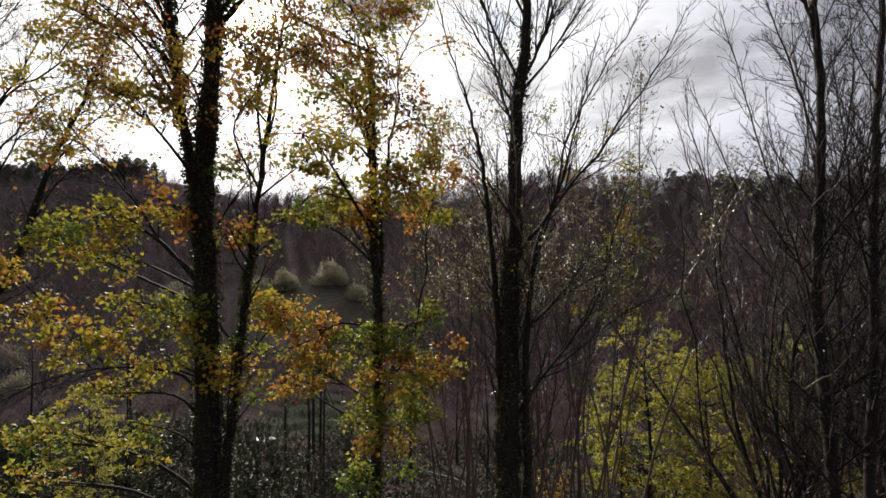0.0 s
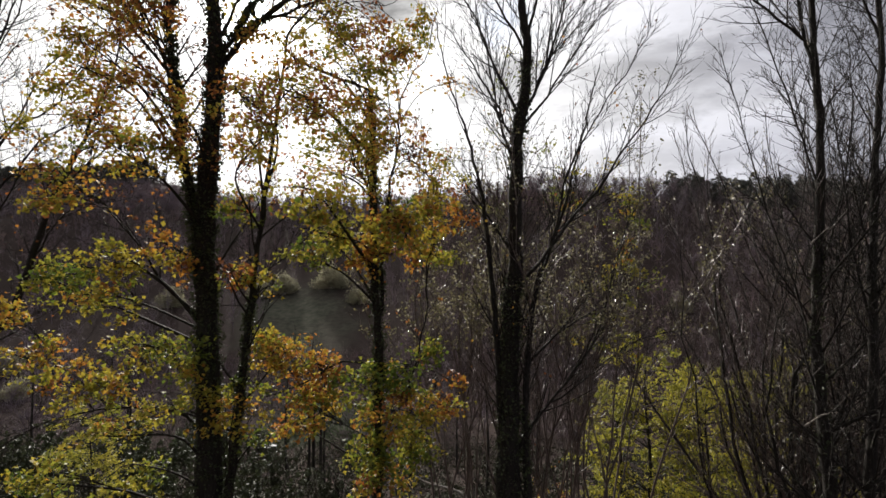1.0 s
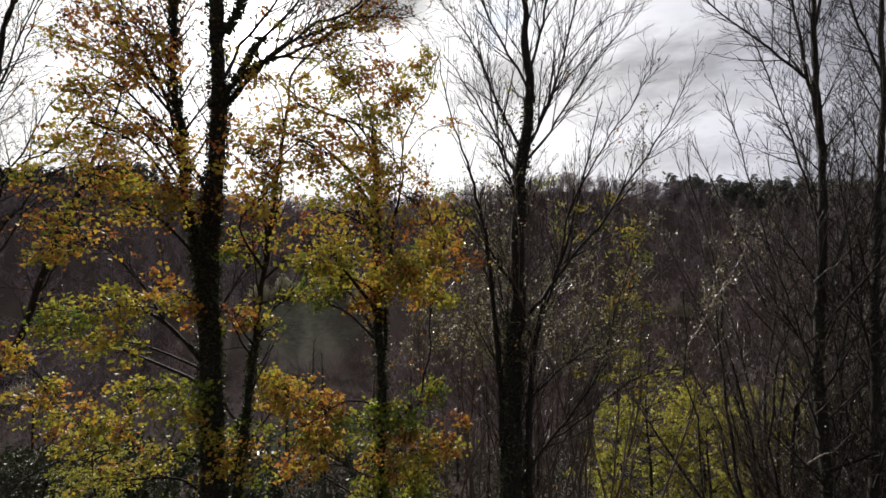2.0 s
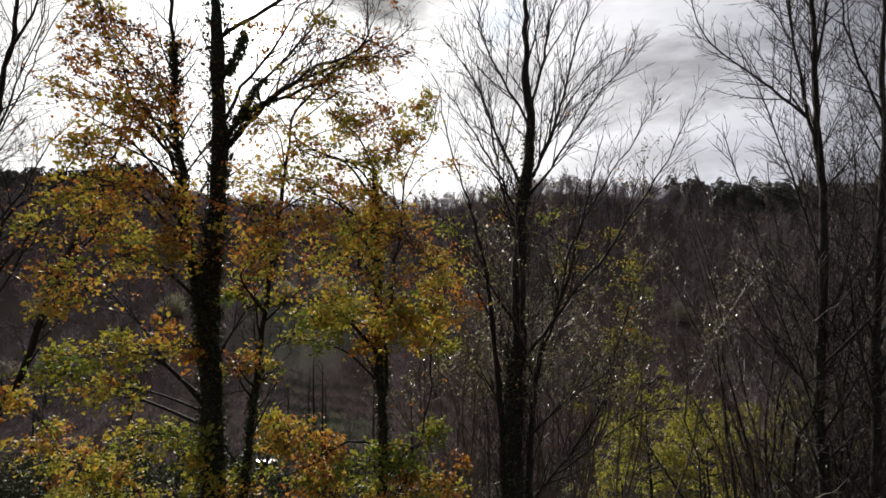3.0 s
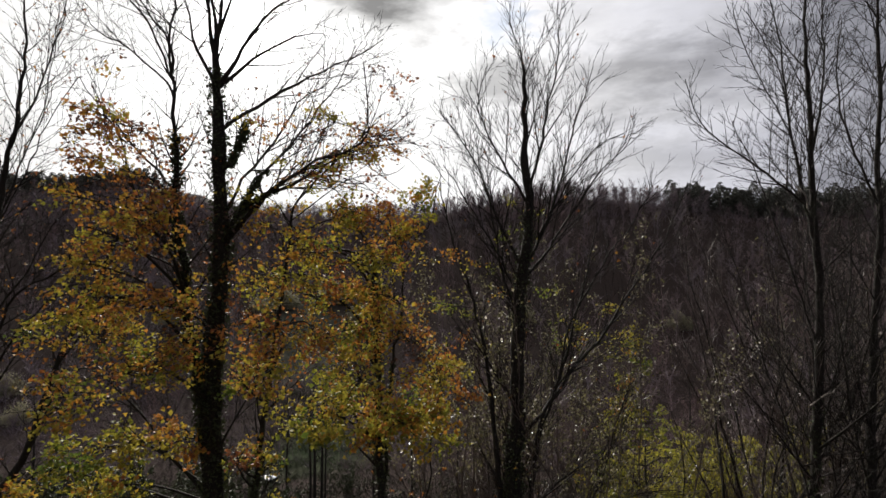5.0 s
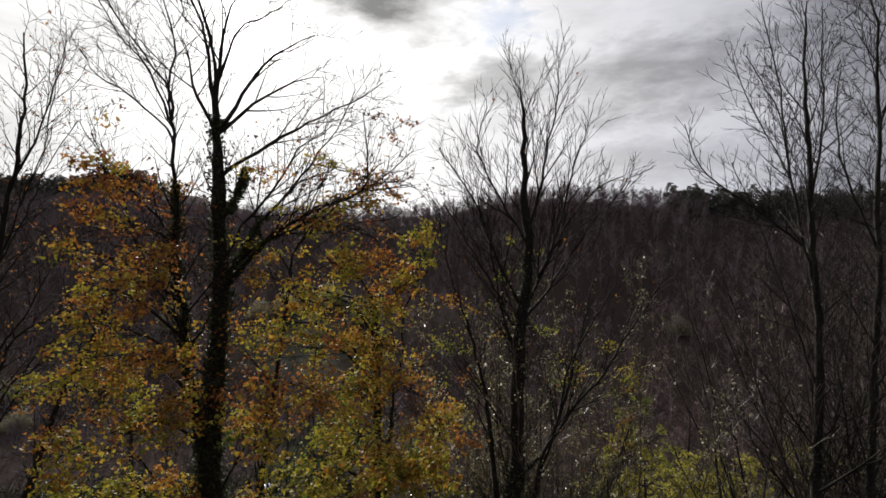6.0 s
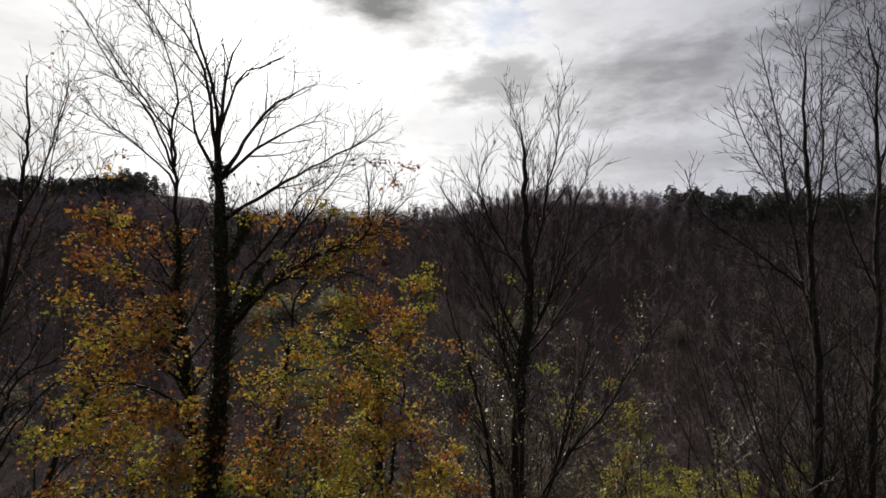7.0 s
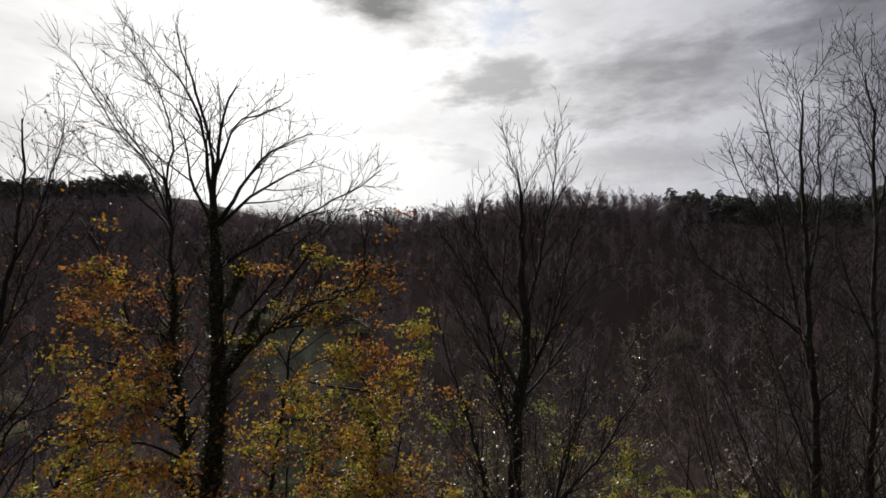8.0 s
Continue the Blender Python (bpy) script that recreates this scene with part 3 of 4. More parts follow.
    spray(tree, (-3.87, 10.40, 6.08), 0.19, 0.19, 50, 0.05)
    spray(tree, (-3.55, 10.50, 9.33), 0.26, 0.26, 60, 0.33)
    spray(tree, (-4.31, 10.80, 11.06), 0.47, 0.45, 250, 0.19)
    spray(tree, (-5.25, 10.20, 9.99), 0.54, 0.33, 250, 0.59)
    spray(tree, (-6.67, 10.40, 9.96), 0.66, 0.43, 310, 0.38)
    spray(tree, (-4.15, 10.40, 9.58), 0.66, 0.29, 260, 0.51)
    spray(tree, (-7.71, 10.20, 9.72), 0.54, 0.31, 230, 0.17)
    spray(tree, (-5.35, 9.00, 12.91), 0.68, 0.29, 370, 0.62)
    spray(tree, (-6.29, 9.00, 12.39), 0.78, 0.47, 640, 0.46)
    spray(tree, (-5.44, 8.80, 11.78), 0.86, 0.61, 930, 0.46)
    spray(tree, (-6.81, 9.00, 11.24), 0.57, 0.57, 500, 0.46)
    spray(tree, (-7.70, 9.20, 12.22), 0.37, 0.37, 170, 0.45)
    spray(tree, (-3.27, 8.20, 12.62), 0.62, 0.34, 410, 0.70)
    spray(tree, (-2.28, 8.20, 12.62), 0.52, 0.34, 350, 0.66)
    spray(tree, (-2.99, 8.20, 11.91), 0.66, 0.43, 500, 0.55)
    spray(tree, (-4.73, 9.00, 12.28), 0.42, 0.42, 270, 0.64)
    spray(tree, (-7.05, 10.00, 17.78), 0.35, 0.23, 50, 0.76)
    spray(tree, (-6.51, 9.80, 16.44), 0.74, 0.39, 440, 0.64)
    spray(tree, (-6.99, 9.60, 15.76), 0.40, 0.40, 230, 0.62)
    spray(tree, (-6.06, 9.80, 15.50), 0.41, 0.39, 140, 0.88)
    spray(tree, (-7.06, 9.40, 14.91), 0.50, 0.26, 160, 0.62)
    spray(tree, (-5.85, 9.20, 14.85), 0.59, 0.30, 270, 0.62)
    spray(tree, (-6.35, 9.00, 14.28), 0.48, 0.38, 280, 0.57)
    spray(tree, (-5.25, 8.60, 14.35), 0.55, 0.60, 650, 0.70)
    spray(tree, (-6.20, 8.80, 13.63), 0.56, 0.46, 430, 0.52)
    spray(tree, (-5.51, 10.60, 13.41), 0.29, 0.37, 70, 0.36)
    spray(tree, (-5.53, 10.40, 15.41), 0.43, 0.36, 110, 0.90)
    spray(tree, (-4.13, 11.00, 16.77), 0.70, 0.36, 130, 0.55)
    spray(tree, (-4.35, 10.60, 15.13), 0.20, 0.20, 40, 0.48)
    spray(tree, (-3.64, 10.00, 14.45), 0.37, 0.23, 120, 0.62)
    spray(tree, (-5.90, 8.80, 13.01), 1.02, 0.41, 640, 0.50)
    spray(tree, (-6.76, 10.00, 13.99), 0.81, 0.35, 180, 0.55)
    # dark tones that paint these upper sprays as silhouettes on the sky
    spray(tree, (-6.73, 10.50, 16.33), 0.85, 0.72, 340, 0.91)
    spray(tree, (-7.33, 10.50, 15.49), 0.72, 0.60, 220, 0.91)
    spray(tree, (-6.18, 10.60, 15.88), 0.55, 0.85, 260, 0.89)
    spray(tree, (-6.31, 10.40, 14.74), 0.72, 0.48, 210, 0.89)
    spray(tree, (-2.04, 11.30, 14.77), 0.65, 0.39, 130, 0.73)
    spray(tree, (-1.26, 11.30, 15.81), 0.52, 0.52, 110, 0.77)
    spray(tree, (-2.41, 11.20, 15.66), 0.52, 0.39, 70, 0.88)
    spray(tree, (-1.26, 11.30, 17.76), 0.58, 0.39, 80, 0.93)
    # hang tones near 1.0 darken the upper leaves as if seen backlit
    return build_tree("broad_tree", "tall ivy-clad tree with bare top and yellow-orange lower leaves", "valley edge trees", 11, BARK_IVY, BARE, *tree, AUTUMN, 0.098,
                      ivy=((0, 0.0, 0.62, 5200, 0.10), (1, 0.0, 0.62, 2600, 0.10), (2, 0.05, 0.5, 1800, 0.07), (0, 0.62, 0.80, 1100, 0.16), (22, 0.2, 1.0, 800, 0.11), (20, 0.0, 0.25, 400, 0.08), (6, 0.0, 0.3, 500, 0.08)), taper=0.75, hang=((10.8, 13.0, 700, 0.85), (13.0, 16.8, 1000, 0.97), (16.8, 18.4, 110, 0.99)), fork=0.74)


def maple():
    tree = ([], [])
    limb(tree, 0.15, 0.06, (-1.51, 11.40, 3.48), (-1.47, 11.40, 5.84), (-1.43, 11.40, 7.66), (-1.56, 11.40, 9.73), (-1.57, 11.40, 11.67), (-1.60, 11.40, 13.23), (-1.62, 11.40, 13.75))
    limb(tree, 0.09, 0.02, (-1.37, 11.30, 6.64), (-1.20, 11.31, 9.73), (-1.14, 11.32, 11.27), (-0.95, 11.36, 12.70), (-0.93, 11.40, 12.90), (-0.74, 11.45, 13.82), (-0.21, 11.52, 14.76), (-0.06, 11.60, 15.70))
    limb(tree, 0.05, 0.012, (-1.43, 11.40, 5.58), (-0.56, 11.34, 7.41), (-0.23, 11.18, 9.72), (0.09, 10.90, 11.81))
    limb(tree, 0.05, 0.012, (-1.60, 11.40, 7.46), (-2.16, 11.31, 7.54), (-2.74, 11.04, 7.20), (-3.71, 10.60, 6.92))
    spray(tree, (-3.48, 11.00, 7.71), 0.69, 0.47, 790, 0.53)
    spray(tree, (-2.73, 11.00, 7.31), 0.47, 0.47, 550, 0.61)
    spray(tree, (-3.95, 11.00, 8.06), 0.30, 0.20, 120, 0.37)
    spray(tree, (-2.85, 11.00, 6.61), 0.69, 0.50, 720, 0.45)
    spray(tree, (-3.23, 11.00, 6.16), 0.47, 0.22, 230, 0.57)
    spray(tree, (-1.73, 11.00, 7.09), 0.57, 0.47, 610, 0.09)
    spray(tree, (-0.74, 11.20, 7.30), 0.53, 0.48, 580, 0.05)
    spray(tree, (-1.10, 11.00, 6.46), 0.69, 0.35, 610, 0.59)
    spray(tree, (0.02, 11.30, 6.54), 0.54, 0.31, 400, 0.51)
    spray(tree, (-0.49, 11.20, 5.88), 0.48, 0.46, 470, 0.21)
    spray(tree, (-1.57, 10.80, 5.53), 0.47, 0.55, 570, 0.17)
    spray(tree, (-1.30, 10.80, 5.02), 0.44, 0.22, 240, 0.57)
    spray(tree, (-0.73, 11.00, 5.44), 0.45, 0.25, 250, 0.23)
    spray(tree, (-1.69, 10.80, 4.18), 0.39, 0.44, 330, 0.03)
    spray(tree, (-0.73, 11.00, 4.34), 0.25, 0.22, 90, 0.07)
    spray(tree, (0.28, 11.30, 7.13), 0.19, 0.19, 80, 0.53)
    spray(tree, (-2.80, 13.00, 10.18), 0.81, 0.30, 400, 0.27)
    spray(tree, (-1.51, 11.20, 10.10), 0.36, 0.31, 230, 0.71)
    spray(tree, (-0.51, 11.60, 9.94), 0.61, 0.37, 290, 0.53)
    spray(tree, (-0.21, 11.50, 7.88), 0.37, 0.26, 160, 0.13)
    spray(tree, (-2.80, 11.30, 11.93), 0.59, 0.41, 190, 0.69)
    spray(tree, (-1.53, 11.40, 12.84), 0.47, 0.60, 410, 0.45)
    spray(tree, (-2.05, 11.40, 11.80), 0.47, 0.47, 230, 0.45)
    spray(tree, (-0.50, 11.40, 12.19), 0.36, 0.71, 150, 0.53)
    spray(tree, (-0.09, 12.00, 11.26), 0.38, 0.38, 100, 0.53)
    spray(tree, (-2.37, 11.00, 10.39), 0.70, 0.46, 550, 0.23)
    spray(tree, (-2.94, 11.00, 9.86), 0.57, 0.23, 180, 0.21)
    spray(tree, (-1.55, 10.60, 9.78), 0.34, 0.24, 150, 0.67)
    spray(tree, (-0.79, 10.20, 10.60), 0.65, 0.54, 520, 0.41)
    spray(tree, (-0.06, 10.40, 11.16), 0.43, 0.54, 350, 0.59)
    spray(tree, (0.42, 11.00, 10.90), 0.23, 0.23, 80, 0.73)
    spray(tree, (-0.21, 10.40, 10.08), 0.43, 0.43, 220, 0.31)
    spray(tree, (-1.83, 9.60, 12.33), 0.61, 0.40, 430, 0.48)
    spray(tree, (-0.96, 9.80, 12.16), 0.62, 0.41, 450, 0.53)
    spray(tree, (-1.48, 8.80, 11.53), 0.81, 0.56, 800, 0.40)
    spray(tree, (-0.28, 9.60, 11.42), 0.51, 0.61, 520, 0.55)
    spray(tree, (-2.24, 8.60, 11.01), 0.79, 0.36, 480, 0.39)
    spray(tree, (-0.67, 9.60, 10.55), 0.72, 0.40, 450, 0.48)
    spray(tree, (-2.80, 11.00, 16.84), 0.46, 0.36, 130, 0.55)
    spray(tree, (-1.60, 11.50, 16.53), 0.61, 0.35, 300, 0.64)
    spray(tree, (-2.16, 11.30, 16.05), 0.72, 0.34, 320, 0.59)
    spray(tree, (-3.18, 11.00, 15.79), 0.83, 0.41, 410, 0.52)
    spray(tree, (-3.81, 11.00, 15.06), 0.57, 0.33, 140, 0.50)
    spray(tree, (-2.18, 10.50, 14.66), 0.67, 0.55, 640, 0.46)
    spray(tree, (-1.35, 10.80, 14.59), 0.57, 0.45, 460, 0.70)
    spray(tree, (-0.27, 11.50, 15.30), 0.56, 0.27, 230, 0.53)
    spray(tree, (-0.53, 11.40, 14.83), 0.45, 0.45, 250, 0.36)
    spray(tree, (-0.98, 10.60, 13.90), 0.67, 0.55, 600, 0.53)
    spray(tree, (-1.88, 10.20, 13.65), 0.77, 0.53, 660, 0.46)
    spray(tree, (-2.83, 10.20, 14.00), 0.54, 0.53, 400, 0.46)
    spray(tree, (-3.58, 10.00, 13.48), 0.53, 0.52, 390, 0.45)
    spray(tree, (-2.49, 9.80, 13.01), 0.91, 0.51, 710, 0.46)
    spray(tree, (-1.15, 10.00, 12.93), 0.69, 0.52, 550, 0.48)
    spray(tree, (0.25, 11.00, 13.76), 0.25, 0.19, 60, 0.60)
    return build_tree("maple", "slender field maple with orange and green autumn leaves", "valley edge trees", 12, BARK_IVY, LEAFY, *tree, AUTUMN, 0.098,
                      ivy=((0, 0.1, 1.0, 2400, 0.08), (1, 0.0, 0.5, 600, 0.04)), spare=200)


def bare_beech():
    tree = ([], [])
    limb(tree, 0.30, 0.012, (1.81, 12.60, 2.88), (1.81, 12.60, 6.92), (1.95, 12.60, 9.79), (2.02, 12.60, 12.65), (2.24, 12.60, 14.80), (2.10, 12.60, 16.19), (2.09, 12.60, 16.84), (2.07, 12.60, 18.43), (1.83, 12.60, 19.60), (1.60, 12.60, 20.32))
    limb(tree, 0.15, 0.012, (2.19, 12.60, 2.88), (2.17, 12.61, 5.48), (2.20, 12.66, 7.49), (2.45, 12.72, 9.36), (3.11, 12.82, 10.96), (3.70, 12.95, 13.04), (4.19, 13.10, 14.88))
    limb(tree, 0.17, 0.012, (1.56, 12.60, 2.88), (1.45, 12.58, 6.35), (1.33, 12.53, 8.36), (1.12, 12.45, 10.77), (0.72, 12.33, 12.86), (0.16, 12.18, 14.48), (-0.29, 12.00, 16.53))
    limb(tree, 0.11, 0.012, (2.09, 12.60, 8.64), (2.95, 12.56, 10.79), (3.20, 12.46, 12.05), (3.93, 12.28, 13.54), (4.67, 12.02, 14.68), (5.20, 11.70, 16.14))
    limb(tree, 0.1, 0.012, (2.17, 12.60, 9.36), (3.18, 12.64, 10.51), (4.37, 12.74, 11.97), (5.31, 12.92, 13.33), (6.16, 13.18, 14.61), (6.89, 13.50, 16.36))
    limb(tree, 0.09, 0.012, (1.95, 12.60, 4.63), (2.58, 12.54, 5.93), (3.67, 12.35, 7.53), (4.19, 12.04, 9.49), (4.37, 11.60, 10.66))
    limb(tree, 0.08, 0.012, (2.17, 12.60, 7.35), (3.21, 12.78, 7.98), (4.86, 13.30, 8.91))
    limb(tree, 0.07, 0.012, (3.17, 12.60, 6.35), (4.00, 12.51, 7.08), (4.75, 12.24, 7.75), (5.59, 11.80, 8.14))
    limb(tree, 0.09, 0.012, (1.99, 12.60, 10.79), (1.74, 12.65, 12.67), (1.33, 12.80, 14.17), (0.98, 13.05, 15.75), (0.22, 13.40, 17.55))
    limb(tree, 0.09, 0.012, (2.19, 12.60, 13.31), (2.79, 12.57, 15.03), (3.20, 12.49, 16.58), (3.45, 12.20, 17.70), (3.75, 11.90, 18.70))
    limb(tree, 0.08, 0.012, (2.17, 12.60, 15.53), (2.61, 12.64, 17.13), (2.93, 12.75, 18.48), (3.05, 12.94, 19.72), (3.34, 13.20, 20.66))
    limb(tree, 0.07, 0.012, (2.02, 12.60, 15.09), (1.36, 12.53, 16.39), (0.91, 12.33, 17.65), (1.16, 12.00, 18.81))
    limb(tree, 0.08, 0.012, (1.92, 12.60, 13.64), (0.94, 12.70, 15.83), (0.21, 13.00, 17.05), (-0.28, 13.50, 17.99))
    limb(tree, 0.08, 0.012, (2.24, 12.60, 13.93), (3.08, 12.49, 15.38), (3.84, 12.16, 16.48), (4.60, 11.60, 16.81))
    limb(tree, 0.07, 0.012, (2.10, 12.60, 13.31), (3.17, 12.50, 14.78), (4.22, 12.20, 16.25), (4.73, 11.70, 16.82))
    limb(tree, 0.07, 0.012, (1.96, 12.60, 13.02), (1.02, 12.70, 14.45), (0.29, 13.00, 15.74), (-0.17, 13.50, 16.47))
    spray(tree, (5.05, 13.40, 9.37), 0.69, 0.77, 176, 0.24)
    spray(tree, (4.35, 13.60, 7.59), 0.94, 0.55, 208, 0.27)
    spray(tree, (5.05, 13.40, 9.98), 0.62, 0.31, 72, 0.48)
    spray(tree, (5.04, 13.60, 9.40), 0.78, 1.09, 208, 0.30)
    spray(tree, (5.35, 13.60, 10.95), 0.62, 0.62, 120, 0.30)
    spray(tree, (2.03, 12.60, 14.91), 0.58, 1.01, 160, 0.06)
    spray(tree, (4.38, 13.60, 11.60), 0.94, 0.78, 160, 0.24)
    spray(tree, (3.04, 13.20, 12.22), 1.36, 1.06, 176, 0.18)
    spray(tree, (1.06, 13.20, 12.37), 1.36, 1.21, 208, 0.18)
    spray(tree, (4.93, 13.60, 11.20), 0.94, 0.94, 176, 0.24)
    spray(tree, (0.83, 13.20, 12.06), 1.06, 1.82, 128, 0.27)
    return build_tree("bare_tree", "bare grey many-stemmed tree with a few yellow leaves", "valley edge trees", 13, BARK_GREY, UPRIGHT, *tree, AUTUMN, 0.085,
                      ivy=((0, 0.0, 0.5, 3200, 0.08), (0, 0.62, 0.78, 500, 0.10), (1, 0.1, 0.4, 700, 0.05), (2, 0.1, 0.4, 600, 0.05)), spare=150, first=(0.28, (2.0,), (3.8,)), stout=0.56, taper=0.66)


def bare_right():
    tree = ([], [])
    limb(tree, 0.165, 0.012, (9.38, 11.80, 3.28), (9.08, 11.80, 6.53), (8.94, 11.80, 8.41), (9.04, 11.80, 11.09), (9.04, 11.80, 13.10), (8.92, 11.80, 14.85), (8.86, 11.80, 16.51), (8.72, 11.80, 19.16), (8.74, 11.80, 20.64), (8.88, 11.80, 22.20))
    limb(tree, 0.055, 0.012, (8.98, 11.80, 7.60), (8.31, 11.76, 9.75), (7.44, 11.65, 11.99), (6.80, 11.46, 13.64), (6.32, 11.20, 14.56))
    limb(tree, 0.06, 0.012, (8.88, 11.80, 11.59), (8.33, 11.88, 13.76), (7.53, 12.11, 16.16), (7.06, 12.50, 17.73))
    limb(tree, 0.09, 0.012, (8.87, 11.80, 14.26), (8.45, 11.82, 16.20), (8.24, 11.86, 18.20), (8.04, 11.94, 19.70), (7.70, 12.10, 21.70))
    limb(tree, 0.06, 0.012, (8.60, 11.80, 15.90), (8.10, 11.75, 18.10), (7.50, 11.65, 19.00), (6.95, 11.50, 19.85))
    limb(tree, 0.07, 0.012, (8.90, 11.80, 15.07), (7.36, 11.73, 16.02), (6.04, 11.53, 16.93), (5.41, 11.20, 18.16))
    limb(tree, 0.07, 0.012, (8.85, 11.80, 16.30), (9.13, 11.82, 18.00), (9.20, 11.95, 19.55), (9.47, 12.20, 21.25))
    limb(tree, 0.07, 0.012, (8.45, 11.80, 16.96), (7.71, 11.71, 17.77), (6.88, 11.44, 18.94), (6.42, 11.00, 19.63))
    limb(tree, 0.06, 0.012, (9.01, 11.80, 9.48), (9.62, 11.89, 11.38), (10.11, 12.16, 13.64), (10.34, 12.60, 15.52))
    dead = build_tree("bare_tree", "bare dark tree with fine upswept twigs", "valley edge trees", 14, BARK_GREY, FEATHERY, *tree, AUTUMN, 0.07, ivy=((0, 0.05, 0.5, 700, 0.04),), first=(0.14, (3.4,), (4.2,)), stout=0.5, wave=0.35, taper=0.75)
    rng = np.random.default_rng(3)
    for x, z, dx in ((8.6, 5.9, 0.75), (8.7, 14.9, -0.9), (8.75, 10.2, 0.6)):
        a = np.array((x, 11.7, z)) - np.array(dead.location)
        path = smooth_path([a, a + (dx * 0.3, -0.25, 0.35), a + (dx * 0.5, -0.3, 0.42), a + (dx, -0.4, 0.9)], 9)
        lines, tips = [(path, np.linspace(0.02, 0.006, 9), 5)], []
        grow(rng, lines, tips, path, np.linspace(0.02, 0.006, 9), 0, dict(dens=(4, 3), len=(0.5, 0.2), angle=50, up=0.1, gnarl=0.2, start=0.3, thin=0.006))
        part("dead_limb", tubes("dead_limb", lines), BARK_PALE, dead, "bleached dead side branch")
    return dead


def bare_edge():
    tree = ([], [])
    limb(tree, 0.13, 0.012, (9.80, 11.40, 3.48), (9.93, 11.40, 7.14), (9.93, 11.40, 9.73), (10.06, 11.40, 12.97), (10.15, 11.40, 14.65), (10.08, 11.40, 15.90), (10.15, 11.40, 17.30), (10.07, 11.40, 19.53), (10.08, 11.40, 20.25), (9.77, 11.40, 21.57), (9.62, 11.40, 22.43))
    limb(tree, 0.07, 0.012, (9.93, 11.40, 8.43), (9.42, 11.32, 9.98), (8.97, 11.09, 11.86), (8.41, 10.70, 13.34))
    limb(tree, 0.07, 0.012, (10.11, 11.40, 15.06), (9.44, 11.47, 16.65), (9.34, 11.67, 18.30), (9.81, 12.00, 19.78))
    limb(tree, 0.07, 0.012, (9.97, 11.40, 9.47), (10.58, 11.33, 11.66), (10.65, 11.13, 13.51), (10.21, 10.80, 15.22))
    limb(tree, 0.07, 0.012, (10.14, 11.40, 17.88), (10.60, 11.47, 19.61), (10.71, 11.67, 21.00), (11.22, 12.00, 22.36))
    return build_tree("bare_tree", "tall bare dark tree with fine upswept twigs", "valley edge trees", 15, BARK_GREY, FEATHERY, *tree, first=(0.14, (3.2,), (3.6,)), stout=0.5, wave=0.35, taper=0.75)


def leaning_tree():
    tree = ([], [])
    limb(tree, 0.19, 0.012, (-11.45, 12.00, 7.03), (-10.63, 12.00, 8.26), (-10.08, 12.00, 9.28), (-9.40, 12.00, 11.26), (-8.72, 12.00, 12.62), (-8.03, 12.00, 14.13), (-7.73, 12.00, 15.22))
    limb(tree, 0.04, 0.01, (-9.40, 12.00, 11.26), (-8.77, 12.07, 11.96), (-7.66, 12.27, 13.26), (-6.87, 12.60, 14.66))
    limb(tree, 0.04, 0.01, (-9.81, 12.00, 10.03), (-8.87, 11.85, 10.96), (-7.62, 11.40, 11.16))
    return build_tree("leaning_tree", "thin leaning tree with a few brown leaves", "valley edge trees", 16, BARK_IVY, BARE, *tree, AUTUMN, 0.085, spare=220)


def left_tree():
    tree = ([], [])
    limb(tree, 0.2, 0.015, (-11.29, 12.00, 8.71), (-11.02, 12.00, 12.03), (-10.60, 12.00, 15.63), (-10.35, 12.00, 17.43), (-10.25, 12.00, 19.09), (-10.30, 12.00, 21.60))
    limb(tree, 0.09, 0.012, (-11.33, 12.00, 10.08), (-10.56, 11.91, 12.55), (-9.13, 11.64, 13.46), (-7.50, 11.20, 14.93))
    limb(tree, 0.09, 0.012, (-11.60, 12.00, 12.00), (-10.72, 12.09, 15.04), (-10.25, 12.36, 17.10), (-10.04, 12.80, 18.75))
    limb(tree, 0.08, 0.012, (-10.74, 12.00, 14.80), (-9.86, 11.94, 16.32), (-9.18, 11.78, 17.38), (-8.44, 11.50, 18.25))
    limb(tree, 0.08, 0.012, (-10.53, 12.00, 16.32), (-9.82, 12.07, 17.44), (-9.63, 12.27, 19.19), (-9.67, 12.60, 21.20))
    limb(tree, 0.08, 0.012, (-10.88, 12.00, 13.97), (-11.22, 12.07, 16.75), (-11.71, 12.30, 18.91))
    limb(tree, 0.07, 0.012, (-10.54, 12.00, 16.54), (-9.78, 12.09, 18.35), (-9.57, 12.36, 19.66), (-9.91, 12.80, 20.42))
    limb(tree, 0.06, 0.012, (-11.17, 12.00, 10.71), (-10.02, 11.93, 12.27), (-8.92, 11.73, 12.88), (-7.62, 11.40, 13.29))
    limb(tree, 0.06, 0.012, (-11.45, 12.00, 11.53), (-10.40, 12.06, 13.46), (-9.85, 12.22, 14.50), (-9.23, 12.50, 15.33))
    limb(tree, 0.05, 0.012, (-11.17, 12.00, 10.03), (-10.29, 12.09, 11.83), (-9.68, 12.36, 12.31), (-8.87, 12.80, 12.71))
    limb(tree, 0.06, 0.012, (-11.58, 12.00, 12.49), (-10.56, 11.93, 14.37), (-9.82, 11.70, 15.07))
    return build_tree("bare_tree", "bare tree with upright branches and scattered dead leaves", "valley edge trees", 17, BARK_IVY, dict(BARE, dens=(3.6, 3.8, 3.6)), *tree, AUTUMN, 0.085, spare=420, stout=0.56)


for make in (broad_tree, maple, bare_beech, bare_right, bare_edge, leaning_tree, left_tree):
    make()


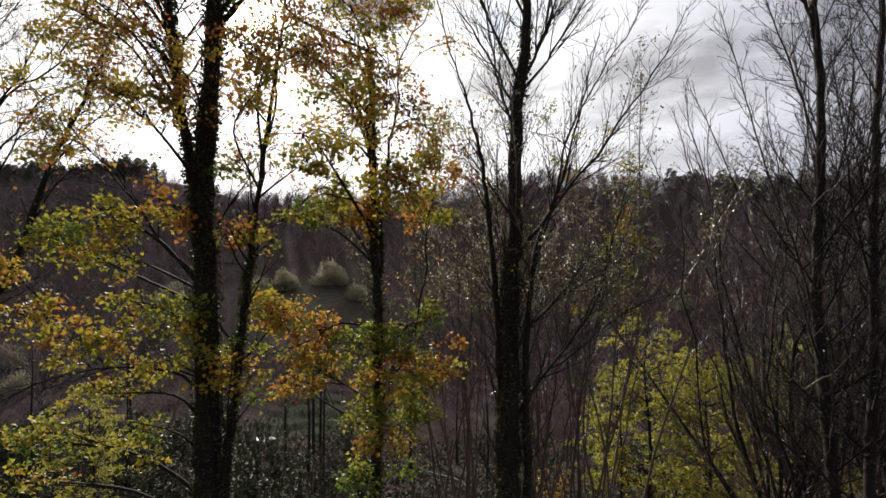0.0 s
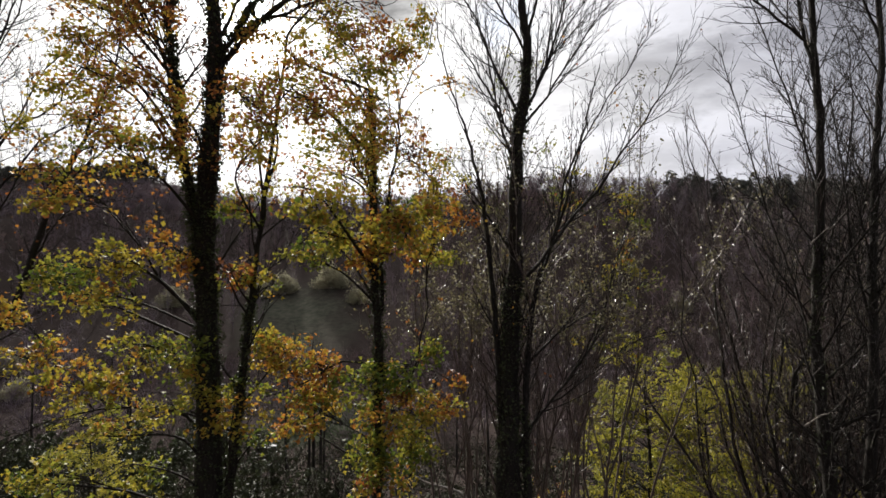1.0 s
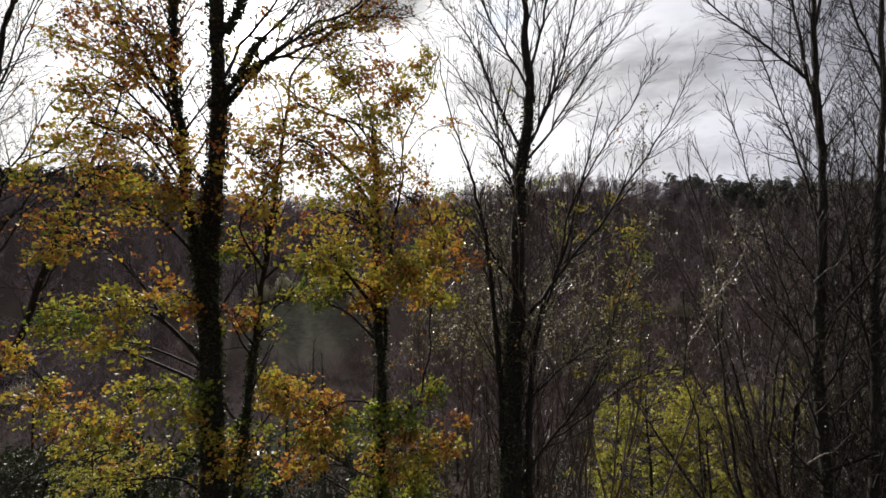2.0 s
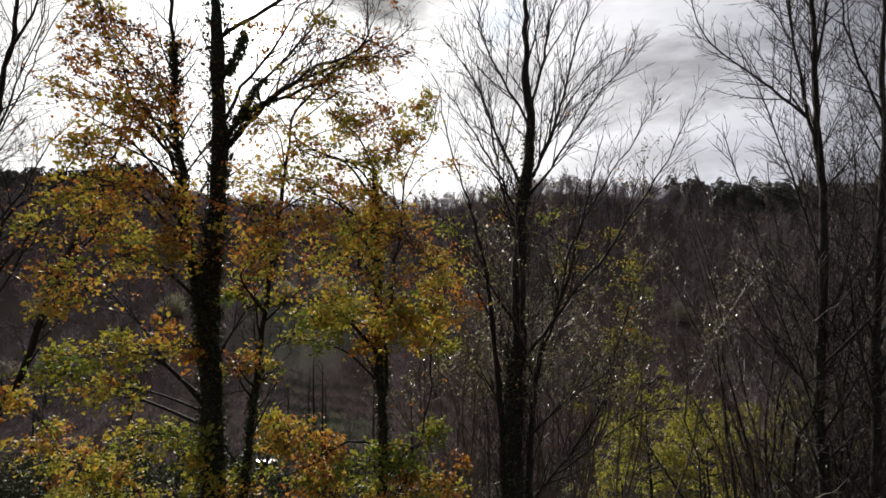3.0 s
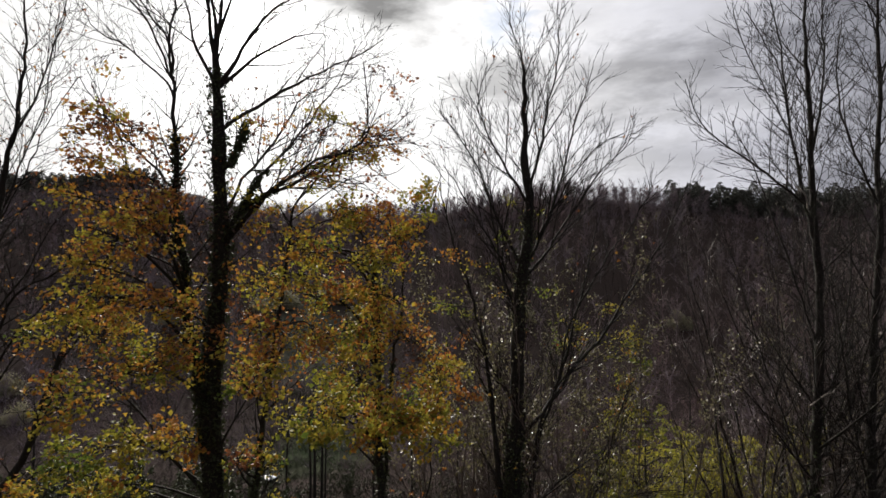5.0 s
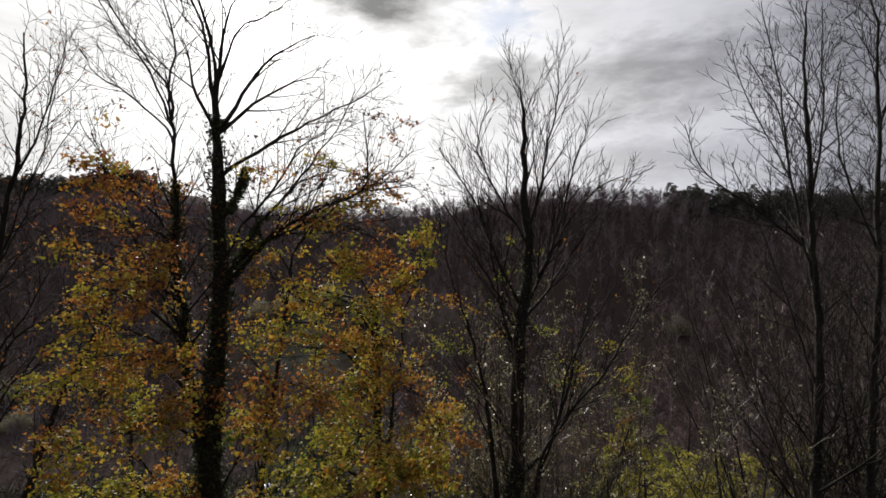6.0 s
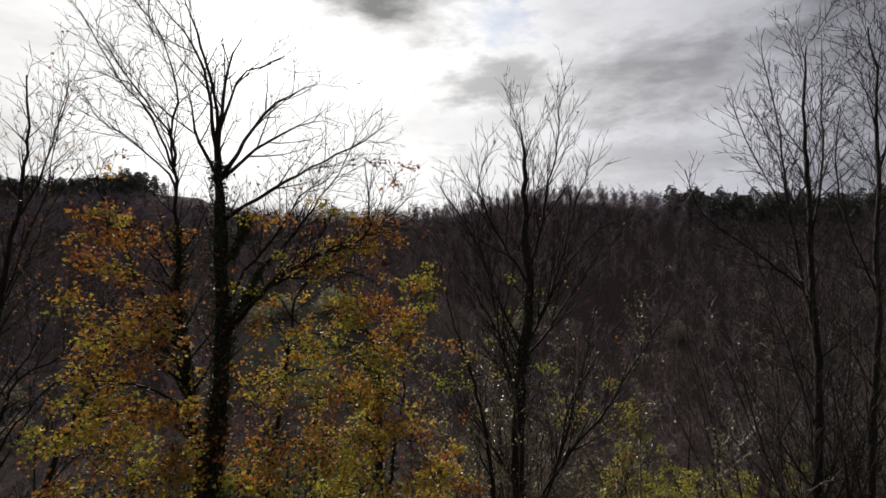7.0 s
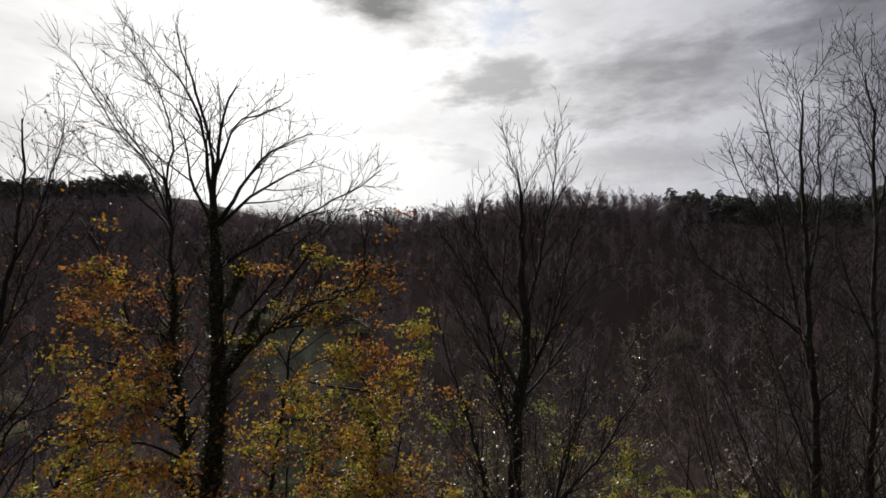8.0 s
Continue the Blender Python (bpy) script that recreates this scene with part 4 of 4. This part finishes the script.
# ---------------------------------------------------------------- multi-stemmed scrub and saplings
def coppice(seed, stems, height, spread, mat, name, label, leaf=None, leaves=0, thick=0.03, leaf_size=0.07, tone=0.5, group="thicket", dens=(2.0, 2.4), start=0.2, thin=0.0065, pole=None, leaf_from=0.0):
    """A clump of poles that fan out of one stool, with fine twigs."""
    rng = np.random.default_rng(seed)
    root = tagged(new(name), label, "shrub", group)
    lines, tips = [], []
    for i in range(stems):
        a = i * 2.4 + rng.uniform(-0.4, 0.4)
        h = height * rng.uniform(0.65, 1.05)
        w = spread * rng.uniform(0.15, 1.0)
        foot = rng.normal(0, 0.035 * height, 2) * (1.0, 0.7)
        base = np.array((foot[0], foot[1], -0.3))
        bend = rng.uniform(0.25, 0.6)
        mid = np.array((foot[0] + math.cos(a) * w * bend, foot[1] + math.sin(a) * w * bend, h * 0.5)) + rng.normal(0, 0.03 * height, 3)
        top = np.array((foot[0] + math.cos(a) * w, foot[1] + math.sin(a) * w, h)) + rng.normal(0, 0.04 * height, 3)
        path = smooth_path([base, mid, top], 14)
        path[1:] += np.cumsum(rng.normal(0, 0.006 * height, (13, 3)), axis=0) * (1, 1, 0.3)
        rad = np.linspace(thick * rng.uniform(0.6, 1.3), 0.009, 14)
        part("stem", tubes("stem", [(path, rad, 6)]), pole or mat, root)
        grow(rng, lines, tips, path, rad, 0, dict(dens=dens, len=(height * 0.16, height * 0.06, height * 0.04)[: len(dens)], angle=33, up=0.30, gnarl=0.10, start=start, thin=thin))
    part("twig_crown", tubes("twig_crown", lines), mat, root, kind="stuff")
    if leaves:
        tips = [t for t in tips if t[0][1][2] > leaf_from]
        pick = rng.integers(0, len(tips), leaves)
        p = np.array([tips[i][0][rng.integers(1, 3)] for i in pick]) + rng.normal(0, 0.06, (leaves, 3))
        part("foliage", leaves_mesh("foliage", rng, p, leaf_size, tone + rng.normal(0, 0.25, leaves)), leaf, root, kind="stuff")
    return root


def stand(ob, x, y, turn=0.0, size=1.0):
    """A copy of a thing on the ground at x, y."""
    c = copy_thing(ob, pose(x, y, float(land(x, y)), 0, 0, turn))
    c.scale = (size, size, size)
    return c


def put(ob, x, y, turn=0.0):
    ob.matrix_basis = pose(x, y, float(land(x, y)), 0, 0, turn)
    return ob


def thickets():
    red = "leafless reddish-brown thicket of upright poles and twigs"
    a = put(coppice(31, 30, 14.8, 7.8, BARK_TWIG, "thicket", red, PALE_GLINT_LEAF, 300, thick=0.065, dens=(4.2, 3.4), thin=0.0085, pole=BARK_GREY), 11.0, 15.0)
    b = put(coppice(32, 18, 16.0, 5.8, BARK_TWIG, "thicket", red, PALE_GLINT_LEAF, 250, thick=0.065, dens=(3.8, 3.2), thin=0.0085, pole=BARK_GREY), 13.4, 14.4)
    c = put(coppice(33, 16, 14.6, 3.9, BARK_TWIG, "thicket", "leafless grey-brown thicket with a few pale leaves and painted glints", PALE_GLINT_LEAF, 4300, thick=0.042, dens=(3.6, 3.2), start=0.42, leaf_size=0.068, thin=0.0075, tone=0.42, leaf_from=8.5), 4.0, 14.4)
    stand(a, 15.2, 15.6, 70, 1.0)
    stand(c, 0.9, 14.8, 200, 0.95)
    stand(c, 2.7, 16.0, 90, 0.97)
    stand(c, 16.2, 17.5, 300, 1.1)


thickets()


# ---------------------------------------------------------------- yellow-green trees lower on the slope
def lime_tree(seed, height, width, name="small_tree"):
    """A tree with flat, layered sprays of yellow-green leaves."""
    rng = np.random.default_rng(seed)
    root = tagged(new(name), "small tree with layered yellow-green leaves on the slope", "tree", "slope trees")
    lines, spots = [], []
    trunk = smooth_path([(0, 0, -0.3), (0.15, 0, height * 0.4), (-0.1, 0.1, height * 0.75), (0.1, 0, height)], 16)
    tr = np.linspace(0.13, 0.015, 16)
    part("trunk", tubes("trunk", [(trunk, tr, 8)]), BARK_GREY, root)
    for i in range(46):
        s = rng.uniform(0.18, 1.0)
        b = trunk[int(s * 15)]
        a = i * 2.4 + rng.uniform(-0.5, 0.5)
        w = width * (0.35 + 0.75 * math.sin(math.pi * min(1, 0.25 + s * 0.72))) * rng.uniform(0.6, 1.1)
        end = b + np.array((math.cos(a) * w, math.sin(a) * w, w * rng.uniform(-0.05, 0.4)))
        path = smooth_path([b, b * 0.5 + end * 0.5 + (0, 0, 0.15 * w), end], 9)
        rad = np.linspace(0.03, 0.007, 9)
        part("limb", tubes("limb", [(path, rad, 5)]), BARK_GREY, root)
        mine = []
        grow(rng, lines, mine, path, rad, 0, dict(dens=(3.2, 3.0), len=(0.9, 0.4), angle=52, up=-0.02, gnarl=0.10, start=0.25, thin=0.006))
        for p, _ in mine:
            for _ in range(15):
                spots.append(p[rng.integers(1, 3)] + rng.normal(0, 1, 3) * (0.12, 0.12, 0.035))
    part("twig_crown", tubes("twig_crown", lines), BARK_GREY, root, kind="stuff")
    spots = np.array(spots)
    tone = 0.55 + 0.2 * np.sin(spots[:, 0] * 1.3 + spots[:, 2]) + rng.normal(0, 0.18, len(spots))
    part("foliage", leaves_mesh("foliage", rng, spots, 0.135, tone), LIME, root, kind="stuff")
    return root


def slope_trees():
    a = put(lime_tree(41, 10.6, 3.2), 10.4, 25.0)
    b = put(lime_tree(42, 9.6, 3.0), 13.8, 26.2)
    stand(b, 10.0, 27.5, 70, 0.92)
    stand(a, 20.5, 26.5, 130, 0.9)
    stand(a, 17.2, 23.5, 250, 0.95)
    stand(b, 12.2, 22.6, 30, 0.85)
    stand(b, 16.6, 28.0, 200, 1.0)
    stand(a, -17.0, 24.0, 40, 0.7)


slope_trees()


# ---------------------------------------------------------------- scrub, poles and woods in the valley
def pole_tree(seed, height, mat=BARK_GREY):
    """A thin wood tree with a straight stem and a narrow bare crown."""
    rng = np.random.default_rng(seed)
    root = tagged(new("pole_tree"), "thin straight bare tree on the valley floor", "tree", "valley trees")
    path = smooth_path([(0, 0, -0.4), (0.1, 0, height * 0.4), (-0.1, 0.1, height * 0.8), (0.05, 0, height)], 16)
    rad = np.linspace(0.17, 0.02, 16)
    part("trunk", tubes("trunk", [(path, rad, 7)]), mat, root)
    lines, tips = [], []
    grow(rng, lines, tips, path, rad, 0, dict(dens=(2.4, 2.2), len=(2.4, 0.8), angle=42, up=0.3, gnarl=0.1, start=0.4, thin=0.012))
    part("twig_crown", tubes("twig_crown", lines), mat, root, kind="stuff")
    return root


def valley():
    rng = np.random.default_rng(5)
    p = put(pole_tree(51, 12), -12.5, 46)
    for x, y, s in ((-11.6, 47, 1.1), (-10.8, 45, 0.9), (-15.5, 49, 1.0), (-13.6, 52, 1.2), (-24, 50, 1.0), (-28, 44, 0.9), (-7, 50, 1.1), (-33, 52, 1.1), (4, 44, 1.0), (9, 47, 1.1), (1.5, 50, 0.9), (16, 45, 1.0), (24, 48, 1.1), (31, 46, 1.0), (-3, 46, 1.0), (-40, 48, 1.0)):
        stand(p, x, y, rng.uniform(0, 360), s)
    grey = "dark leafless twiggy bush on the slope"
    a = put(coppice(61, 9, 4.2, 2.2, BARK_GREY, "bush", grey, BRAMBLE, 500, 0.03, 0.1, 0.5, "slope scrub", (2.0, 1.7), 0.15), 4.5, 24)
    b = put(coppice(62, 8, 3.2, 2.4, BARK_GREY, "bush", grey, BRAMBLE, 400, 0.025, 0.1, 0.7, "slope scrub", (2.0, 1.7), 0.15), -1.0, 23)
    # leafy scrub hides most of the pond, its dark leaves painting the hollow's shade
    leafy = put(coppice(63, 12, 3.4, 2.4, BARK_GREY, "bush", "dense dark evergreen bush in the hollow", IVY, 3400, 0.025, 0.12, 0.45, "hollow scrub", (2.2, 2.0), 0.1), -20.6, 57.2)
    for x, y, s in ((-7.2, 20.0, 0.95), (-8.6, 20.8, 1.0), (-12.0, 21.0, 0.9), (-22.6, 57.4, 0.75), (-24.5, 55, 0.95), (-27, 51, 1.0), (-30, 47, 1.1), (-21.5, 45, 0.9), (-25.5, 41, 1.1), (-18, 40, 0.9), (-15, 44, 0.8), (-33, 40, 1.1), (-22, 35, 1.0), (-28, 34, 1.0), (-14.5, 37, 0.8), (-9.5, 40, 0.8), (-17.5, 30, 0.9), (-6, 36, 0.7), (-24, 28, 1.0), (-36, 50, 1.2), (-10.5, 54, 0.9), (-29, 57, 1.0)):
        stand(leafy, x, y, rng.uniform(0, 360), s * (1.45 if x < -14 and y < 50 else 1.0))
    put(coppice(64, 8, 3.7, 1.3, BARK_GREY, "bush", "small bush with orange-brown withered leaves", AUTUMN, 650, 0.02, 0.09, 0.66, "slope scrub", (2.4, 2.0), 0.2), 5.1, 22.0)
    stand(b, -17.5, 50.5, 0, 1.0)
    stand(a, -20.6, 54.5, 90, 0.9)
    stand(b, -19.0, 55.5, 200, 0.9)
    for i in range(26):
        y = rng.uniform(20, 46)
        x = rng.uniform(-0.95, 0.95) * (y + 4)
        stand(a if i % 2 else b, x, y, rng.uniform(0, 360), rng.uniform(0.7, 1.25))
    for i in range(12):
        y = rng.uniform(60, 95)
        x = rng.uniform(-0.9, 0.9) * y
        stand(b if i % 3 else a, x, y, rng.uniform(0, 360), rng.uniform(0.9, 1.9))


valley()


def spikes(rng, base, tip, r):
    """Three-sided thorns from base to tip, arrays of (n, 3)."""
    n = len(base)
    d = tip - base
    d /= np.linalg.norm(d, axis=1, keepdims=True) + 1e-9
    u = np.cross(d, rng.normal(0, 1, (n, 3)))
    u /= np.linalg.norm(u, axis=1, keepdims=True) + 1e-9
    w = np.cross(d, u)
    r = np.broadcast_to(np.asarray(r, float).reshape(-1, 1), (n, 1))
    v = np.stack([base + u * r, base + (-0.5 * u + 0.87 * w) * r, base + (-0.5 * u - 0.87 * w) * r, tip], 1).reshape(-1, 3)
    i = np.arange(n)[:, None] * 4
    f = np.stack([i + (0, 1, 3), i + (1, 2, 3), i + (2, 0, 3)], 1).reshape(-1, 3)
    return v, f


def far_tree_arrays(rng, h, wide, count=105, fine=0.0040):
    """Bare far tree: a trunk, limbs and a haze of twigs, all tapering."""
    base, tip, r = [np.array((0, 0, -0.5))], [np.array((0, 0, h * 0.9))], [h * 0.0075]
    limbs = []
    for i in range(16):
        s = rng.uniform(0.14, 0.75)
        a = i * 2.4
        b = np.array((0, 0, h * s))
        w = wide * rng.uniform(0.35, 1.0) * (1.15 - 0.4 * s)
        t = b + (math.cos(a) * w, math.sin(a) * w, h * rng.uniform(0.12, 0.24))
        limbs.append((b, t))
        base.append(b), tip.append(t), r.append(h * 0.005)
    for i in range(count):
        b, t = limbs[rng.integers(0, 16)]
        p = b + (t - b) * rng.uniform(0.2, 1.0)
        q = p + rng.normal(0, 1, 3) * wide * (0.24, 0.24, 0.17) + (0, 0, h * 0.05)
        base.append(p), tip.append(q), r.append(h * fine)
    return spikes(rng, np.array(base), np.array(tip), np.array(r))


def far_woods():
    rng = np.random.default_rng(7)
    kinds = [far_tree_arrays(rng, 11, 2.6) for _ in range(6)]
    V, F, n = [], [], 0
    for y in np.arange(62, 262, 5.5):
        wide = 0.98 * y + 25
        for x in np.arange(-wide, wide, 5.3):
            xx, yy = x + rng.uniform(-2.4, 2.4), y + rng.uniform(-2.4, 2.4)
            if yy > 222 and xx > -40:
                continue
            if yy < 82 and abs(xx + 26) < 16:
                continue
            if 84 < yy < 128 and abs(xx + 0.27 * yy) < 13 + 3 * math.sin(yy * 0.3):
                continue
            if 95 < yy < 125 and math.sin(xx * 0.06) + math.sin(yy * 0.11 + xx * 0.02) > 0.9:
                continue
            v, f = kinds[rng.integers(0, 6)]
            s = rng.uniform(0.6, 1.1) * (rng.choice((0.4, 0.75)) if yy > 180 else 0.92)
            a = rng.uniform(0, 6.28)
            c, si = math.cos(a) * s, math.sin(a) * s
            w = np.stack([v[:, 0] * c - v[:, 1] * si + xx, v[:, 0] * si + v[:, 1] * c + yy, v[:, 2] * s + float(land(xx, yy))], 1)
            V.append(w), F.append(f + n)
            n += len(v)
    # the rest of the close row of trees on the crest
    for i in range(250):
        xx, yy = -125 + 225 * (i + rng.random()) / 250, rng.uniform(180, 206)
        v, f = kinds[rng.integers(0, 6)]
        s = rng.uniform(0.55, 0.86)
        V.append(v * s + (xx, yy, float(land(xx, yy)))), F.append(f + n)
        n += len(v)
    # low scrub along the crest and the foot of the wood
    for y0, y1, count, tall in ((178, 262, 2400, 3.2), (60, 92, 900, 2.0)):
        for _ in range(count):
            yy = rng.uniform(y0, y1)
            xx = rng.uniform(-1, 1) * (0.95 * yy + 10)
            q = rng.normal(0, 1, (16, 3)) * (1.3, 1.3, 0.5) + (0, 0, tall * 0.55)
            q[:, 2] = np.abs(q[:, 2])
            g = np.array((xx, yy, float(land(xx, yy)) - 0.2))
            v, f = spikes(rng, g + q * (0.25, 0.25, 0.0), g + q * (1, 1, 1.3), np.full(16, 0.07 if y0 > 100 else 0.03))
            V.append(v), F.append(f + n)
            n += len(v)
    me = mesh_of("far_woods", np.vstack(V), np.vstack(F))
    me.materials.append(FAR_WOOD)
    tagged(new("far_woods", me), "brown leafless woodland covering the opposite valley side", "woodland", kind="stuff")


far_woods()


def undergrowth():
    """Brambles and dead stalks on the near slope, and leaves dark as its shade."""
    rng = np.random.default_rng(90)
    n = 22000
    y = 13 + 47 * rng.random(n) ** 0.8
    x = rng.uniform(-1, 1, n) * (0.95 * y + 4)
    keep = ((x + 21.5) / 1.6) ** 2 + ((y - 60) / 1.0) ** 2 > 1
    x, y = x[keep], y[keep]
    n = len(x)
    lump = 0.5 + 0.5 * np.sin(x * 0.9 + np.cos(y * 0.7)) * np.cos(y * 0.8 + 0.5 * x)
    g = np.stack([x, y, land(x, y) - 0.1], 1)
    lean = rng.normal(0, 1, (n, 3)) * (0.45, 0.45, 0.12)
    tip = g + lean + np.stack([0 * x, 0 * x, 0.35 + 1.2 * lump * rng.random(n)], 1)
    v, f = spikes(rng, g, tip, rng.uniform(0.010, 0.028, n))
    me = mesh_of("dead_stalks", v, f)
    me.materials.append(BARK_GREY)
    tagged(new("dead_stalks", me), "dead brown stalks and bramble canes covering the slope", "undergrowth", kind="stuff")
    pick = rng.integers(0, n, 20000)
    p = g[pick] + (tip - g)[pick] * rng.uniform(0.3, 1.0, (20000, 1)) + rng.normal(0, 0.12, (20000, 3))
    me = leaves_mesh("brambles", rng, p, 0.15, rng.random(20000))
    me.materials.append(BRAMBLE)
    tagged(new("brambles", me), "grey-green bramble leaves on the slope below the trees", "undergrowth", kind="stuff")
    # near-black leaf cover between the stalks, added in place of the slope's shade
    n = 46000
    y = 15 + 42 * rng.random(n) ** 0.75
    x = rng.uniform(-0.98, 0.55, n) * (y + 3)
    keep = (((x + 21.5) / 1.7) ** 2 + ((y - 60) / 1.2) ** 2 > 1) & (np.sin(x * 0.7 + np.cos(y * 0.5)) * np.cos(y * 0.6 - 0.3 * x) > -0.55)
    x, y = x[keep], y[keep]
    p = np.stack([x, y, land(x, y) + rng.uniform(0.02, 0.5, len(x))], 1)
    me = leaves_mesh("shade_leaf_cover", rng, p, 0.26, rng.random(len(x)), 0.1)
    me.materials.append(SHADE_LEAF)
    tagged(new("shade_leaf_cover", me), "near-black leaf cover added to stand in for shade on the slope", "undergrowth", kind="stuff")


undergrowth()


def meadow_grass():
    """Tufts of damp grass on the valley floor."""
    rng = np.random.default_rng(91)
    n = 20000
    x, y = rng.normal(-18, 9, n), rng.uniform(56, 86, n)
    row = 0.5 + 0.5 * np.sin(y * 1.6 + 0.3 * x + np.sin(x * 0.5))
    keep = (rng.random(n) < 0.25 + 0.75 * row) & (((x + 21.5) / 1.5) ** 2 + ((y - 60) / 0.9) ** 2 > 1)
    x, y, row = x[keep], y[keep], row[keep]
    g = np.stack([x, y, land(x, y) - 0.05], 1)
    tip = g + rng.normal(0, 1, g.shape) * (0.14, 0.14, 0.05)
    tip[:, 2] += 0.12 + 0.42 * row * rng.random(len(x))
    v, f = spikes(rng, g, tip, rng.uniform(0.02, 0.05, len(x)))
    me = mesh_of("meadow_grass", v, f)
    me.attributes.new("tone", "FLOAT", "FACE").data.foreach_set("value", rng.random(len(f)).astype(np.float32))
    me.materials.append(GRASS)
    tagged(new("meadow_grass", me), "damp green grass tufts on the valley floor", "grass", kind="stuff")


meadow_grass()


def conifer(seed, h):
    rng = np.random.default_rng(seed)
    root = tagged(new("conifer"), "dark conifer on the skyline of the far ridge", "tree", "ridge conifers")
    path = smooth_path([(0, 0, -0.5), (0, 0, h * 0.5), (0, 0, h)], 6)
    part("trunk", tubes("trunk", [(path, np.linspace(0.22, 0.02, 6), 6)]), BARK_GREY, root)
    base, tip = [], []
    for z in np.arange(h * 0.12, h * 0.99, 0.42):
        reach = h * 0.34 * (1 - z / h) ** 0.42 + 0.1
        for k in range(7):
            a = rng.uniform(0, 6.28)
            L = reach * rng.uniform(0.6, 1.15)
            b = np.array((0, 0, z))
            e = b + (math.cos(a) * L, math.sin(a) * L, -0.22 * L + rng.normal(0, 0.1))
            for q in range(2):
                s = rng.uniform(0.15, 0.8)
                p = b + (e - b) * s
                base.append(p)
                tip.append(p + (e - b) * 0.4 + rng.normal(0, 0.16, 3) + (0, 0, -0.1))
    v, f = spikes(rng, np.array(base), np.array(tip), np.full(len(base), 0.25))
    me = mesh_of("foliage", v, f)
    me.attributes.new("tone", "FLOAT", "FACE").data.foreach_set("value", rng.random(len(f)).astype(np.float32))
    part("foliage", me, NEEDLE, root, kind="stuff")
    return root


def ridge():
    rng = np.random.default_rng(9)
    a = put(conifer(71, 9.5), 100, 194)
    b = put(conifer(72, 8.0), 104, 196)
    # plantation on the near ridge, and a wider one on the far hill
    for i in range(170):
        x = rng.uniform(92, 215)
        y = rng.uniform(186, 204)
        stand(a if i % 2 else b, x, y, rng.uniform(0, 360), rng.uniform(0.9, 1.3))
    for i in range(190):
        x = rng.uniform(-265, -146)
        y = rng.uniform(232, 262)
        stand(a if i % 2 else b, x, y, rng.uniform(0, 360), rng.uniform(0.9, 1.4))
    # bare trees that stand out one by one against the sky
    r2 = np.random.default_rng(10)
    for k in range(3):
        v, f = far_tree_arrays(r2, 10.5 + k, 3.0, 380, 0.0042)
        me = mesh_of("crown", v, f)
        root = tagged(new("ridge_tree"), "bare tree on the skyline with light between the stems", "tree", "ridge trees")
        part("crown", me, FAR_WOOD, root)
        put(root, -30 + 40 * k, 200)
        for i in range(95):
            x = -125 + 225 * (i + r2.random()) / 95
            y = r2.uniform(180, 206)
            stand(root, x, y, r2.uniform(0, 360), r2.uniform(0.55, 0.86))


ridge()


def olive_bushes():
    rng = np.random.default_rng(21)
    root = tagged(new("round_bush"), "rounded olive-grey bush on the far valley side", "shrub", "far bushes")
    n = 1000
    d = rng.normal(0, 1, (n, 3))
    d[:, 2] = np.abs(d[:, 2])
    d /= np.linalg.norm(d, axis=1, keepdims=True)
    tip = d * (4.4, 4.4, 5.4) * rng.uniform(0.7, 1.03, (n, 1)) * (1 + 0.15 * np.sin(5 * d[:, :1] + 3 * d[:, 2:]))
    v, f = spikes(rng, tip * 0.3, tip, np.full(n, 0.035))
    part("stem_mass", mesh_of("stem_mass", v, f), FAR_OLIVE, root, kind="stuff")
    part("foliage", leaves_mesh("foliage", rng, tip * rng.uniform(0.85, 1.0, (n, 1)), 0.34, rng.random(n)), WILLOW, root, kind="stuff")
    put(root, -39, 122)
    for x, y, s in ((-28, 124, 1.2), (-44, 118, 0.8), (-20, 116, 0.7), (-62, 112, 0.9), (18, 112, 0.8), (-75, 84, 0.8), (-66, 76, 0.6), (52, 108, 0.8)):
        stand(root, x, y, rng.uniform(0, 360), s)


olive_bushes()


def dead_branch():
    """A bleached fallen branch caught in the scrub."""
    rng = np.random.default_rng(81)
    x, y = 0.0, 38.0
    root = tagged(new("fallen_branch"), "bleached fallen branch lying on the scrub", "branch")
    root.location = (x, y, float(land(x, y)))
    path = smooth_path([(-2.1, 0, 2.3), (-1.2, 0.2, 1.7), (0.3, 0.1, 1.35), (1.5, -0.1, 1.0), (2.3, 0, -0.1)], 14)
    rad = np.linspace(0.045, 0.11, 14)
    part("branch", tubes("branch", [(path, rad, 7)]), BARK_PALE, root)
    lines, tips = [], []
    grow(rng, lines, tips, path[::-1].copy(), rad[::-1].copy(), 0, dict(dens=(1.6, 2), len=(1.3, 0.5), angle=45, up=0.2, gnarl=0.14, start=0.3, thin=0.016))
    part("twig_crown", tubes("twig_crown", lines), BARK_PALE, root, kind="stuff")


dead_branch()
